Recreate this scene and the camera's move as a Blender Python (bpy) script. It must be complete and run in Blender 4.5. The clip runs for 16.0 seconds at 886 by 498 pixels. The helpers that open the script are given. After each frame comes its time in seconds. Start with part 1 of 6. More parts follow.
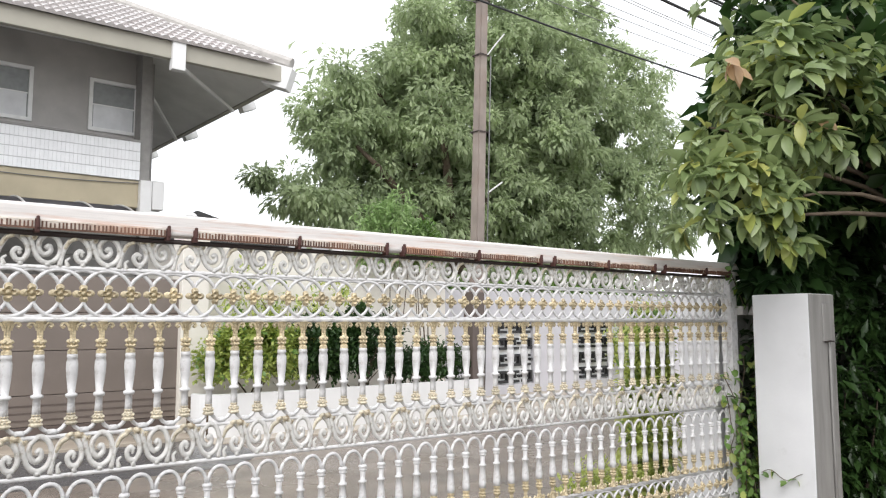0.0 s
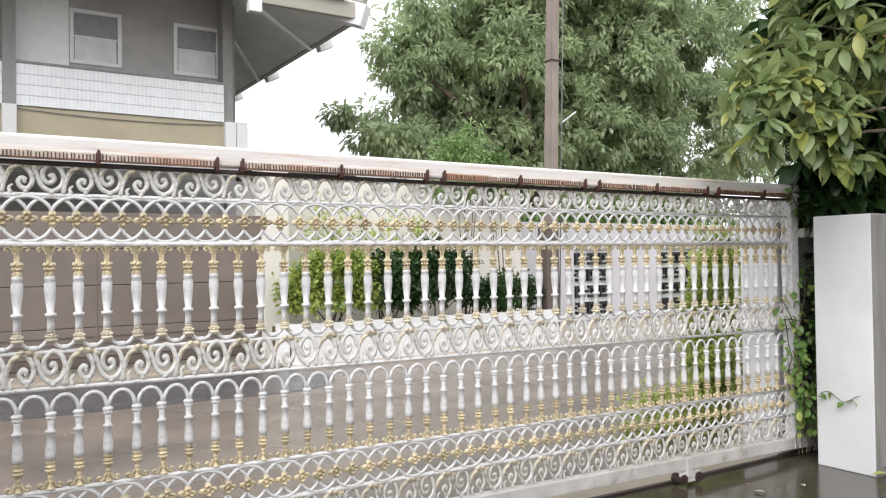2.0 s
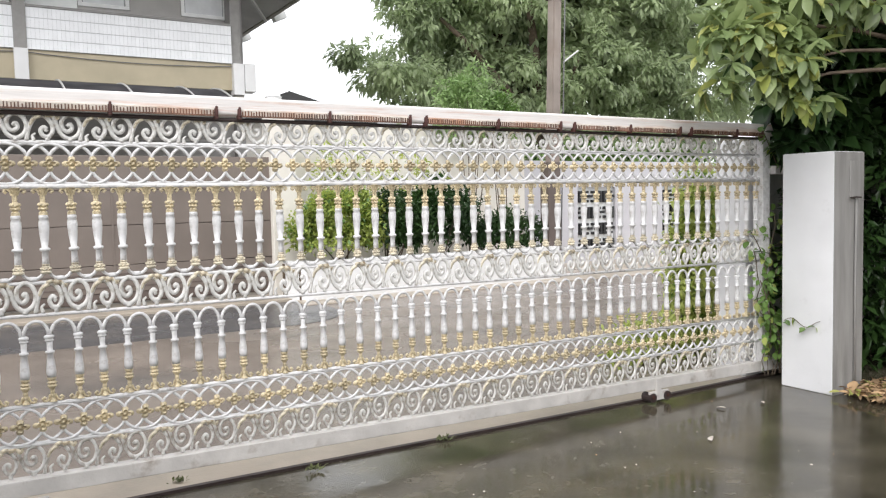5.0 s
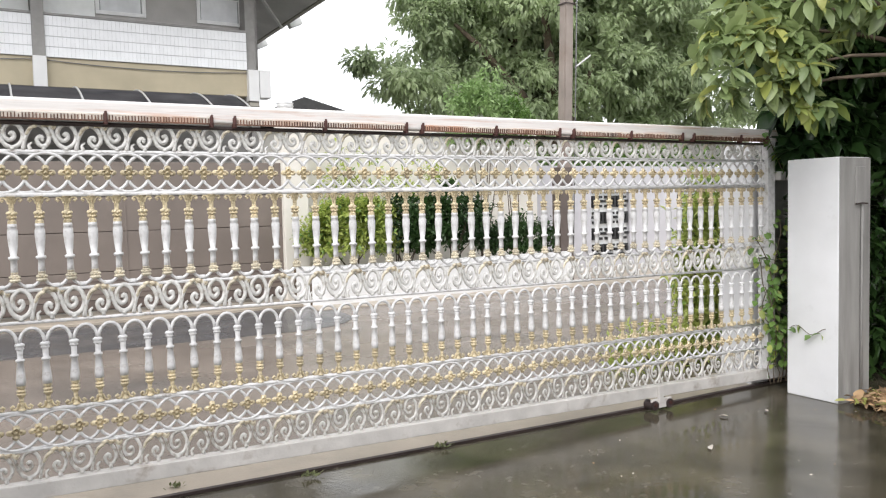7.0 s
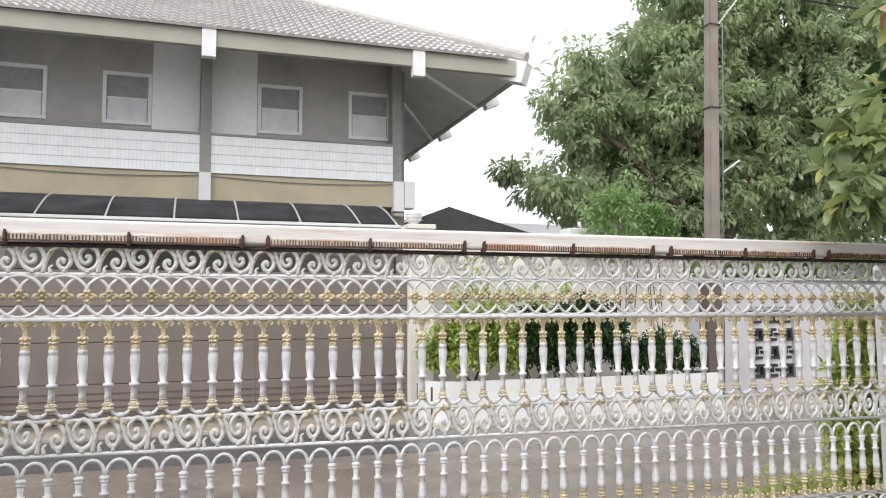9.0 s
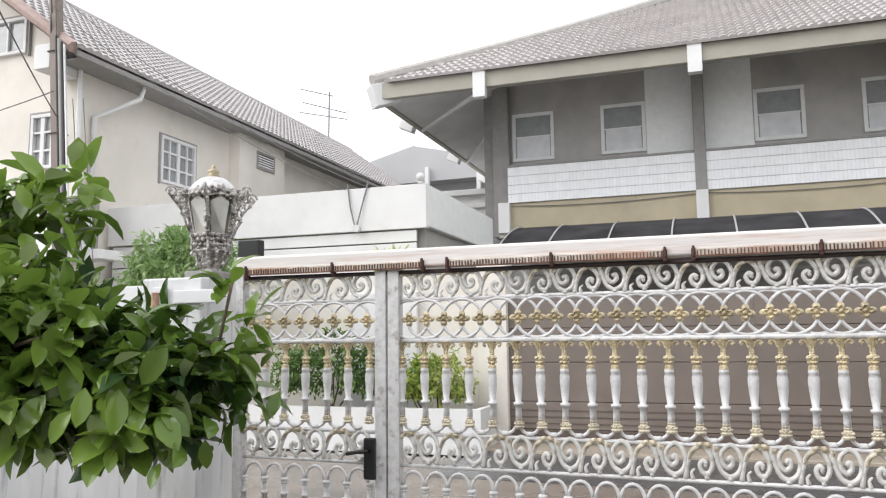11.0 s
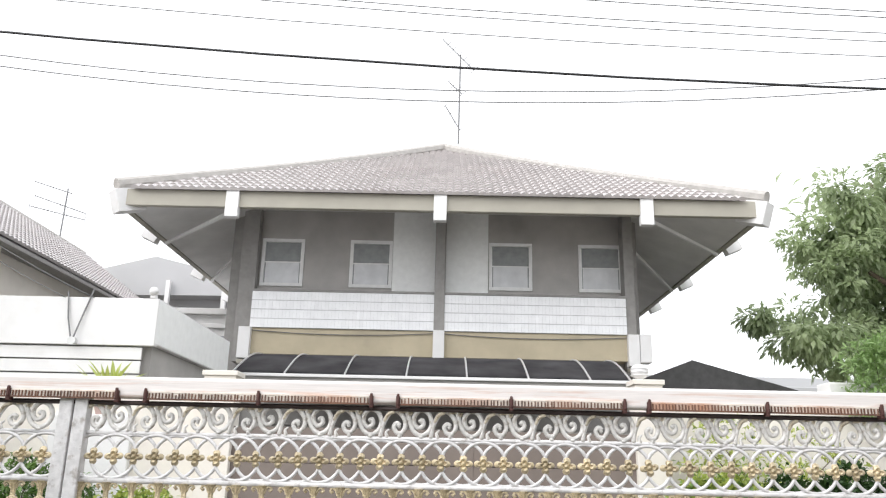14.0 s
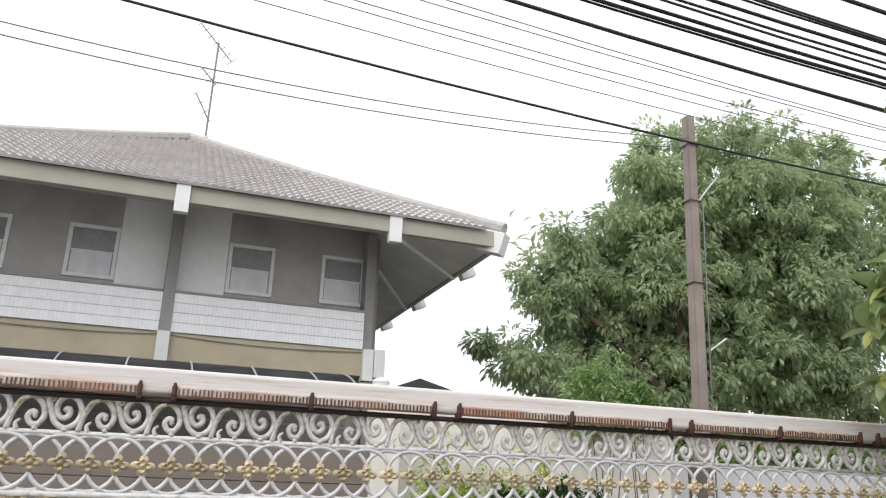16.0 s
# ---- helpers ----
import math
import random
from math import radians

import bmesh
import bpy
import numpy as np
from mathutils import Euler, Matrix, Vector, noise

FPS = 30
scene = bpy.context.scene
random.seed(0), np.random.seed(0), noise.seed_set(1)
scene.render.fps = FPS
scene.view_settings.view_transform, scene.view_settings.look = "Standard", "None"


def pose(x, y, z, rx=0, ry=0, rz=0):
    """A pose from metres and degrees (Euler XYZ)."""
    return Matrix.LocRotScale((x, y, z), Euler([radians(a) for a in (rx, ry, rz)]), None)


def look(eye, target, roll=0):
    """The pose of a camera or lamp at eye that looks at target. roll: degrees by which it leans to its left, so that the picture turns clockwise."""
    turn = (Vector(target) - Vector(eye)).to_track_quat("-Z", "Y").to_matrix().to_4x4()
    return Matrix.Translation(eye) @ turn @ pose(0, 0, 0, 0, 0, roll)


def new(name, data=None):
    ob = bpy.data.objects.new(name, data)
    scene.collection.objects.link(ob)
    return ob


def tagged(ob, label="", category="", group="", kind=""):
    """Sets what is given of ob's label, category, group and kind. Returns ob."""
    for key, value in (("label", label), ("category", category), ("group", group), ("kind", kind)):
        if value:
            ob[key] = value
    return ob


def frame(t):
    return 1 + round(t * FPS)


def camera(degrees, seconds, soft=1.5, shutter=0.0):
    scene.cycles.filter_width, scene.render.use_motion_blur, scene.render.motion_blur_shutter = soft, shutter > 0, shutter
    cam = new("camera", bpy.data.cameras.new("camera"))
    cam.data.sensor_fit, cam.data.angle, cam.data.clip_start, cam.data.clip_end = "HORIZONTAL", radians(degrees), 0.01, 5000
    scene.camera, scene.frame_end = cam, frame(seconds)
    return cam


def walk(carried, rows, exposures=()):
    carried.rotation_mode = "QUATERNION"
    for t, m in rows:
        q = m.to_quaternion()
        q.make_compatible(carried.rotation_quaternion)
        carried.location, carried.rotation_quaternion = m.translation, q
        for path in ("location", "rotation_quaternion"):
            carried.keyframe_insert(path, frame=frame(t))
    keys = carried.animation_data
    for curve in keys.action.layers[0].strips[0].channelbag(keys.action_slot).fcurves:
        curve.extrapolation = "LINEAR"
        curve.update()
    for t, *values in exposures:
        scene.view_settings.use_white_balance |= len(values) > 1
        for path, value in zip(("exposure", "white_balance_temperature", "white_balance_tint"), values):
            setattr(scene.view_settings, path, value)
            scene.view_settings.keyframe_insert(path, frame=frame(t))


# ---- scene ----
cam = camera(59.4, 16.0, soft=1.2)
PATH = [
    (0, (-5.573, -3.377, 1.631), (-4.324, -1.827, 1.824), -0.1),
    (0.5, (-5.448, -3.349, 1.637), (-4.204, -1.799, 1.857), -1.3),
    (1, (-5.386, -3.373, 1.614), (-4.231, -1.752, 1.816), -1.7),
    (1.5, (-5.418, -3.531, 1.574), (-4.339, -1.848, 1.648), -1.3),
    (2, (-5.459, -3.65, 1.559), (-4.387, -1.961, 1.589), -0.8),
    (2.5, (-5.516, -3.766, 1.549), (-4.421, -2.092, 1.527), -1.6),
    (3, (-5.587, -3.898, 1.535), (-4.474, -2.238, 1.463), -2.2),
    (3.5, (-5.576, -4.031, 1.542), (-4.522, -2.335, 1.423), -1.3),
    (4, (-5.561, -4.064, 1.548), (-4.529, -2.357, 1.413), -1.2),
    (6.5, (-5.453, -4.168, 1.544), (-4.408, -2.466, 1.437), -1.3),
    (7, (-5.414, -4.172, 1.56), (-4.417, -2.442, 1.447), -1.3),
    (7.5, (-5.314, -4.06, 1.568), (-4.42, -2.273, 1.476), -1.7),
    (8, (-5.129, -3.912, 1.599), (-4.341, -2.074, 1.573), -2.2),
    (8.5, (-4.861, -3.923, 1.651), (-4.168, -2.049, 1.747), -0.3),
    (9, (-4.658, -3.902, 1.672), (-4.035, -2.009, 1.837), -0.3),
    (9.5, (-4.512, -3.703, 1.67), (-4.098, -1.754, 1.846), -1.6),
    (10, (-4.429, -3.669, 1.661), (-4.578, -1.681, 1.828), -1.0),
    (10.2, (-4.36, -3.634, 1.659), (-4.762, -1.682, 1.824), -0.6),
    (12.3, (-4.18, -3.604, 1.69), (-4.891, -1.781, 2.105), 0.3),
    (12.5, (-4.171, -3.608, 1.704), (-4.826, -1.773, 2.156), 0.7),
    (13, (-4.144, -3.609, 1.712), (-4.582, -1.73, 2.241), 1.9),
    (13.5, (-4.088, -3.612, 1.713), (-4.289, -1.706, 2.283), 1.7),
    (14, (-4.077, -3.602, 1.72), (-4.091, -1.68, 2.272), 1.3),
    (14.5, (-4.051, -3.546, 1.688), (-3.913, -1.596, 2.108), 2.2),
    (15, (-4.084, -3.395, 1.658), (-3.675, -1.48, 2.066), 2.8),
    (15.5, (-4.269, -3.214, 1.693), (-3.703, -1.353, 2.16), 2.5),
    (16, (-4.367, -3.104, 1.686), (-3.714, -1.313, 2.291), 1.7),
]
walk(cam, [(t, look(eye, target, roll)) for t, eye, target, roll in PATH],
     exposures=[(0, 0.42), (0.5, 0.45), (1.0, 0.6), (1.5, 0.43), (4, 0.5), (7.5, 0.52), (9, 0.33), (10, 0.42), (12.5, 0.13), (13.0, 0.19), (13.5, 0.50), (14, 0.52), (14.5, 0.48), (15.0, 0.45), (15.5, -0.14), (16, 0.08)])

# ---- world and light: bright overcast rain sky ----
world = bpy.data.worlds.new("overcast_sky")
scene.world = world
world.use_nodes = True
wn, wl = world.node_tree.nodes, world.node_tree.links
wbg = wn["Background"]
sky = wn.new("ShaderNodeTexSky")
sky.sky_type, sky.sun_disc, sky.sun_elevation, sky.sun_rotation = "NISHITA", False, radians(37), radians(228)
skyscale = wn.new("ShaderNodeMixRGB")
skyscale.blend_type, skyscale.inputs[0].default_value = "MULTIPLY", 1.0
skyscale.inputs[2].default_value = (0.10, 0.10, 0.10, 1)
cloud = wn.new("ShaderNodeMixRGB")
cloud.inputs[0].default_value = 0.88
cloud.inputs[2].default_value = (1.02, 1.03, 1.05, 1)
wl.new(sky.outputs[0], skyscale.inputs[1])
wl.new(skyscale.outputs[0], cloud.inputs[1])
wl.new(cloud.outputs[0], wbg.inputs[0])
wbg.inputs[1].default_value = 1.25
sun_data = bpy.data.lights.new("sun", "SUN")
sun_data.energy, sun_data.angle, sun_data.color = 1.5, radians(45), (1.0, 0.985, 0.965)
sun_ob = new("sun", sun_data)
sun_ob.matrix_world = look((-23, -16, 20.5), (-3, 2, 0))

# ---- materials ----
def mat(name, col, rough=0.6, metal=0.0, var=0.15, scale=6.0, bump=0.15, bscale=60.0, stain=None, stain_amt=0.0,
        stain_scale=2.0, stain_lo=0.5, rand=0.0, rough_var=0.0, spec=0.5, stretch=None):
    m = bpy.data.materials.new(name)
    m.use_nodes = True
    n, l = m.node_tree.nodes, m.node_tree.links
    b = n["Principled BSDF"]
    b.inputs["Roughness"].default_value = rough
    b.inputs["Metallic"].default_value = metal
    b.inputs["Specular IOR Level"].default_value = spec
    tc = n.new("ShaderNodeTexCoord")
    src = tc.outputs["Object"]
    if stretch:
        mp = n.new("ShaderNodeMapping")
        mp.inputs["Scale"].default_value = stretch
        l.new(src, mp.inputs[0])
        src = mp.outputs[0]
    nz = n.new("ShaderNodeTexNoise")
    nz.inputs["Scale"].default_value, nz.inputs["Detail"].default_value = scale, 6
    l.new(src, nz.inputs["Vector"])
    ramp = n.new("ShaderNodeMapRange")
    ramp.inputs[1].default_value, ramp.inputs[2].default_value = 0.3, 0.7
    ramp.inputs[3].default_value, ramp.inputs[4].default_value = 1 - var, 1 + var
    l.new(nz.outputs[0], ramp.inputs[0])
    mul = n.new("ShaderNodeMixRGB")
    mul.blend_type, mul.inputs[0].default_value = "MULTIPLY", 1.0
    mul.inputs[1].default_value = (*col, 1)
    l.new(ramp.outputs[0], mul.inputs[2])
    out = mul.outputs[0]
    if stain:
        sz = n.new("ShaderNodeTexNoise")
        sz.inputs["Scale"].default_value, sz.inputs["Detail"].default_value = stain_scale, 8
        sz.inputs["Roughness"].default_value = 0.65
        l.new(src, sz.inputs["Vector"])
        sr = n.new("ShaderNodeMapRange")
        sr.inputs[1].default_value, sr.inputs[2].default_value = stain_lo, stain_lo + 0.18
        sr.inputs[3].default_value, sr.inputs[4].default_value = 0, stain_amt
        l.new(sz.outputs[0], sr.inputs[0])
        mx = n.new("ShaderNodeMixRGB")
        mx.inputs[2].default_value = (*stain, 1)
        l.new(sr.outputs[0], mx.inputs[0])
        l.new(out, mx.inputs[1])
        out = mx.outputs[0]
    if rand:
        oi = n.new("ShaderNodeObjectInfo")
        geo = n.new("ShaderNodeNewGeometry")
        add = n.new("ShaderNodeMath")
        add.operation = "ADD"
        l.new(oi.outputs["Random"], add.inputs[0])
        l.new(geo.outputs["Random Per Island"], add.inputs[1])
        fr = n.new("ShaderNodeMath")
        fr.operation = "FRACT"
        l.new(add.outputs[0], fr.inputs[0])
        rr = n.new("ShaderNodeMapRange")
        rr.inputs[3].default_value, rr.inputs[4].default_value = 1 - rand, 1 + rand
        l.new(fr.outputs[0], rr.inputs[0])
        m2 = n.new("ShaderNodeMixRGB")
        m2.blend_type, m2.inputs[0].default_value = "MULTIPLY", 1.0
        l.new(out, m2.inputs[1])
        l.new(rr.outputs[0], m2.inputs[2])
        out = m2.outputs[0]
    l.new(out, b.inputs["Base Color"])
    if rough_var:
        rv = n.new("ShaderNodeMapRange")
        rv.inputs[1].default_value, rv.inputs[2].default_value = 0.35, 0.65
        rv.inputs[3].default_value, rv.inputs[4].default_value = max(rough - rough_var, 0.02), rough + rough_var
        rn = n.new("ShaderNodeTexNoise")
        rn.inputs["Scale"].default_value, rn.inputs["Detail"].default_value = scale * 0.4, 5
        l.new(src, rn.inputs["Vector"])
        l.new(rn.outputs[0], rv.inputs[0])
        l.new(rv.outputs[0], b.inputs["Roughness"])
    if bump:
        bn = n.new("ShaderNodeTexNoise")
        bn.inputs["Scale"].default_value, bn.inputs["Detail"].default_value = bscale, 4
        l.new(src, bn.inputs["Vector"])
        bp = n.new("ShaderNodeBump")
        bp.inputs["Strength"].default_value, bp.inputs["Distance"].default_value = bump, 0.01
        l.new(bn.outputs[0], bp.inputs["Height"])
        l.new(bp.outputs[0], b.inputs["Normal"])
    return m


def leaf_mat(name, col, col2, rand=0.35, rough=0.35, trans=0.35):
    """Leaf: two greens mixed leaf by leaf, glossy wet face, some light let through."""
    m = bpy.data.materials.new(name)
    m.use_nodes = True
    n, l = m.node_tree.nodes, m.node_tree.links
    b = n["Principled BSDF"]
    geo = n.new("ShaderNodeNewGeometry")
    oi = n.new("ShaderNodeObjectInfo")
    add = n.new("ShaderNodeMath")
    add.operation = "ADD"
    l.new(oi.outputs["Random"], add.inputs[0])
    l.new(geo.outputs["Random Per Island"], add.inputs[1])
    fr = n.new("ShaderNodeMath")
    fr.operation = "FRACT"
    l.new(add.outputs[0], fr.inputs[0])
    tc = n.new("ShaderNodeTexCoord")
    nz = n.new("ShaderNodeTexNoise")
    nz.inputs["Scale"].default_value = 0.7
    l.new(tc.outputs["Object"], nz.inputs["Vector"])
    av = n.new("ShaderNodeMath")
    av.operation = "MULTIPLY_ADD"
    av.inputs[1].default_value = rand
    l.new(fr.outputs[0], av.inputs[0])
    mr = n.new("ShaderNodeMapRange")
    mr.inputs[1].default_value, mr.inputs[2].default_value = 0.35, 0.7
    mr.inputs[3].default_value, mr.inputs[4].default_value = 0.0, 1 - rand
    l.new(nz.outputs[0], mr.inputs[0])
    l.new(mr.outputs[0], av.inputs[2])
    mx = n.new("ShaderNodeMixRGB")
    mx.inputs[1].default_value, mx.inputs[2].default_value = (*col, 1), (*col2, 1)
    l.new(av.outputs[0], mx.inputs[0])
    l.new(mx.outputs[0], b.inputs["Base Color"])
    b.inputs["Roughness"].default_value = rough
    tr = n.new("ShaderNodeBsdfTranslucent")
    l.new(mx.outputs[0], tr.inputs[0])
    ms = n.new("ShaderNodeMixShader")
    ms.inputs[0].default_value = trans
    l.new(b.outputs[0], ms.inputs[1])
    l.new(tr.outputs[0], ms.inputs[2])
    l.new(ms.outputs[0], n["Material Output"].inputs[0])
    return m


M_gate = mat("gate_white_paint", (0.665, 0.655, 0.66), 0.33, var=0.14, scale=30, bump=0.2, bscale=140, stain=(0.20, 0.155, 0.12), stain_amt=0.8, stain_scale=20, stain_lo=0.545, rand=0.05)
M_scroll = mat("gate_scroll_paint", (0.67, 0.655, 0.635), 0.42, var=0.12, scale=35, bump=0.3, bscale=170, stain=(0.20, 0.15, 0.085), stain_amt=0.85, stain_scale=24, stain_lo=0.52, rand=0.06)
M_scroll_low = mat("weathered_scroll_paint", (0.60, 0.585, 0.565), 0.45, var=0.15, scale=35, bump=0.3, bscale=170, stain=(0.16, 0.12, 0.075), stain_amt=0.9, stain_scale=22, stain_lo=0.47, rand=0.08)
M_gold = mat("worn_gold_paint", (0.59, 0.50, 0.335), 0.33, metal=0.15, var=0.3, scale=90, bump=0.3, bscale=200, stain=(0.20, 0.125, 0.06), stain_amt=0.85, stain_scale=60, stain_lo=0.505, rand=0.2)
M_goldbase = mat("gold_flecked_white_paint", (0.62, 0.56, 0.44), 0.4, metal=0.05, var=0.25, scale=70, bump=0.3, bscale=200, stain=(0.24, 0.16, 0.08), stain_amt=0.85, stain_scale=45, stain_lo=0.5, rand=0.2)
M_patch = mat("wet_blue_grey_asphalt_patch", (0.085, 0.086, 0.092), 0.22, var=0.2, scale=2.2, bump=0.4, bscale=80, rough_var=0.12, stain=(0.15, 0.14, 0.13), stain_amt=0.5, stain_scale=1.1, stain_lo=0.55)
M_rail = mat("top_rail_paint", (0.74, 0.70, 0.68), 0.4, var=0.08, scale=12, bump=0.1, bscale=90, stain=(0.56, 0.31, 0.20), stain_amt=0.75, stain_scale=2.6, stain_lo=0.53, stretch=(0.6, 1, 14))
M_rust = mat("rusty_steel", (0.46, 0.25, 0.15), 0.75, metal=0.1, var=0.5, scale=14, bump=0.4, bscale=120, stain=(0.66, 0.55, 0.48), stain_amt=0.85, stain_scale=3.2, stain_lo=0.55)
M_strip = mat("rust_patched_strip", (0.76, 0.69, 0.62), 0.6, var=0.15, scale=14, bump=0.3, bscale=120, stain=(0.50, 0.22, 0.11), stain_amt=0.9, stain_scale=2.6, stain_lo=0.47)
M_teeth = mat("rust_brown_teeth", (0.17, 0.085, 0.055), 0.7, var=0.4, scale=9, bump=0.3, bscale=120, stain=(0.05, 0.03, 0.025), stain_amt=0.9, stain_scale=4, stain_lo=0.5)
M_dark = mat("dark_rusted_rod", (0.045, 0.03, 0.028), 0.6, var=0.3, bump=0.2)
M_clip = mat("clip_brown", (0.06, 0.022, 0.018), 0.6, var=0.3, bump=0.2)
M_base_rail = mat("bottom_rail_grey_paint", (0.55, 0.525, 0.505), 0.35, var=0.14, scale=8, bump=0.2, stain=(0.24, 0.19, 0.15), stain_amt=0.7, stain_scale=9, stain_lo=0.56)
M_black = mat("black_plastic", (0.015, 0.015, 0.016), 0.35, var=0.1, bump=0)
M_pillar = mat("pillar_white_render", (0.77, 0.77, 0.79), 0.55, var=0.07, scale=2, bump=0.08, bscale=45, stain=(0.36, 0.34, 0.32), stain_amt=0.35, stain_scale=3, stain_lo=0.6)
M_stained = mat("white_render_with_black_streaks", (0.74, 0.74, 0.75), 0.6, var=0.08, scale=2, bump=0.12, bscale=45, stain=(0.10, 0.10, 0.10), stain_amt=0.75, stain_scale=1.6, stain_lo=0.56, stretch=(7, 7, 0.8))
# weathered render; the low grey also carries the shade on the pillar's face
M_pillar_old_shade = mat("pillar_weathered_shaded_render", (0.30, 0.29, 0.28), 0.7, var=0.25, scale=3, bump=0.35, bscale=50, stain=(0.5, 0.49, 0.47), stain_amt=0.7, stain_scale=2.2, stain_lo=0.52, stretch=(3, 3, 0.4))
M_wallwhite = mat("white_render", (0.73, 0.725, 0.725), 0.7, var=0.05, scale=1.5, bump=0.2, bscale=30, stain=(0.5, 0.47, 0.42), stain_amt=0.25, stain_scale=1.1, stain_lo=0.58)
M_cream = mat("cream_render", (0.74, 0.70, 0.64), 0.75, var=0.06, scale=1.2, bump=0.2, bscale=25, stain=(0.45, 0.41, 0.36), stain_amt=0.3, stain_scale=0.9, stain_lo=0.57)
M_tile = mat("white_glazed_tile", (0.86, 0.865, 0.88), 0.22, var=0.03, bump=0, rand=0.02)
M_grout = mat("grout", (0.50, 0.50, 0.51), 0.9, bump=0.1)
M_beige = mat("beige_painted_beam", (0.46, 0.40, 0.285), 0.65, var=0.09, scale=1.5, bump=0.15, bscale=30, stain=(0.3, 0.26, 0.2), stain_amt=0.35, stain_scale=0.8, stain_lo=0.55)
M_fascia = mat("grey_beige_fascia", (0.36, 0.34, 0.29), 0.65, var=0.07, scale=1.4, bump=0.15, bscale=30, stain=(0.3, 0.28, 0.25), stain_amt=0.3, stain_scale=0.9, stain_lo=0.57)
M_darkwall = mat("dark_grey_wall", (0.43, 0.415, 0.40), 0.75, var=0.15, scale=1.2, bump=0.25, bscale=25)
M_soffit = mat("dark_soffit", (0.66, 0.65, 0.64), 0.75, var=0.12, scale=1.0, bump=0.1)
M_post = mat("grey_post_paint", (0.29, 0.28, 0.27), 0.7, var=0.1, bump=0.1)
M_latwall = mat("lavender_grey_wall_paint", (0.50, 0.49, 0.52), 0.65, var=0.06, scale=1.5, bump=0.15, bscale=30, stain=(0.38, 0.36, 0.36), stain_amt=0.4, stain_scale=1.2, stain_lo=0.55)
M_panel = mat("pale_green_white_panel", (0.88, 0.89, 0.885), 0.6, var=0.04, bump=0.05)
M_frame = mat("window_frame_grey_white", (0.82, 0.82, 0.82), 0.5, var=0.05, bump=0.05)
M_curtain = mat("window_blind_grey", (0.72, 0.73, 0.75), 0.8, var=0.1, scale=3, bump=0.1)
M_glassdark = mat("window_glass_dark", (0.32, 0.335, 0.34), 0.08, var=0.1, bump=0, spec=0.6)
M_roof = mat("grey_brown_roof_tile", (0.47, 0.44, 0.435), 0.2, var=0.05, scale=0.7, bump=0.2, bscale=20, rand=0.07, stain=(0.40, 0.33, 0.32), stain_amt=0.25, stain_scale=0.3, stain_lo=0.54)
M_ridge = mat("grey_ridge_mortar", (0.42, 0.40, 0.38), 0.7, var=0.12, bump=0.2)
M_terracotta = mat("terracotta_verge", (0.42, 0.31, 0.28), 0.6, var=0.15, bump=0.2, rand=0.1)
M_canopy = mat("smoked_polycarbonate", (0.17, 0.165, 0.175), 0.25, var=0.3, scale=1.2, bump=0)
M_alu = mat("pale_aluminium", (0.62, 0.62, 0.62), 0.4, metal=0.3, var=0.05, bump=0)
M_brown = mat("brown_steel_gate_sheet", (0.185, 0.152, 0.132), 0.5, var=0.1, scale=1.5, bump=0.1, bscale=20, stain=(0.3, 0.25, 0.22), stain_amt=0.3, stain_scale=1.2, stain_lo=0.55)
M_brown2 = mat("dark_brown_steel", (0.11, 0.085, 0.075), 0.5, var=0.1, bump=0.1)
M_road = mat("wet_asphalt_road", (0.225, 0.188, 0.160), 0.22, var=0.22, scale=1.6, bump=0.5, bscale=90, rough_var=0.15, stain=(0.09, 0.09, 0.09), stain_amt=0.7, stain_scale=0.5, stain_lo=0.52)
M_apron = mat("damp_concrete_apron", (0.41, 0.35, 0.285), 0.4, var=0.14, scale=2, bump=0.25, bscale=60, rough_var=0.15, stain=(0.27, 0.24, 0.2), stain_amt=0.5, stain_scale=1.3, stain_lo=0.52)
M_drive = mat("wet_dark_concrete_drive", (0.070, 0.060, 0.042), 0.17, var=0.5, scale=2.6, bump=0.07, bscale=24, spec=0.7, rough_var=0.10, stain=(0.15, 0.135, 0.11), stain_amt=0.75, stain_scale=9, stain_lo=0.55)
M_soil = mat("damp_soil", (0.10, 0.07, 0.045), 0.9, var=0.4, scale=12, bump=0.8, bscale=40)
M_ground = mat("wet_ground", (0.2, 0.19, 0.17), 0.6, var=0.2, scale=0.5, bump=0.3)
M_pole = mat("weathered_concrete_pole", (0.26, 0.22, 0.195), 0.8, var=0.15, scale=3, bump=0.35, bscale=40, stain=(0.24, 0.17, 0.14), stain_amt=0.5, stain_scale=1.0, stain_lo=0.5)
M_cable = mat("black_cable", (0.02, 0.02, 0.022), 0.6, var=0.1, bump=0)
M_cablegrey = mat("grey_cable", (0.17, 0.17, 0.175), 0.6, var=0.1, bump=0)
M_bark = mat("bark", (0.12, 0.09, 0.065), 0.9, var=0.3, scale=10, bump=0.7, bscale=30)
M_silver = mat("weathered_cast_silver", (0.50, 0.47, 0.45), 0.45, metal=0.4, var=0.4, scale=40, bump=0.4, bscale=120, stain=(0.07, 0.055, 0.05), stain_amt=0.9, stain_scale=26, stain_lo=0.47)
M_frost = mat("milky_glass", (0.74, 0.73, 0.68), 0.3, var=0.22, scale=7, bump=0)
M_farroof = mat("far_grey_roof", (0.45, 0.45, 0.46), 0.6, var=0.05, scale=0.4, bump=0)
M_blackroof = mat("dark_corrugated_roof", (0.06, 0.058, 0.058), 0.5, var=0.2, bump=0.1)
M_fleck = mat("pale_wet_petal", (0.62, 0.56, 0.50), 0.5, var=0.2, bump=0.1, rand=0.2)
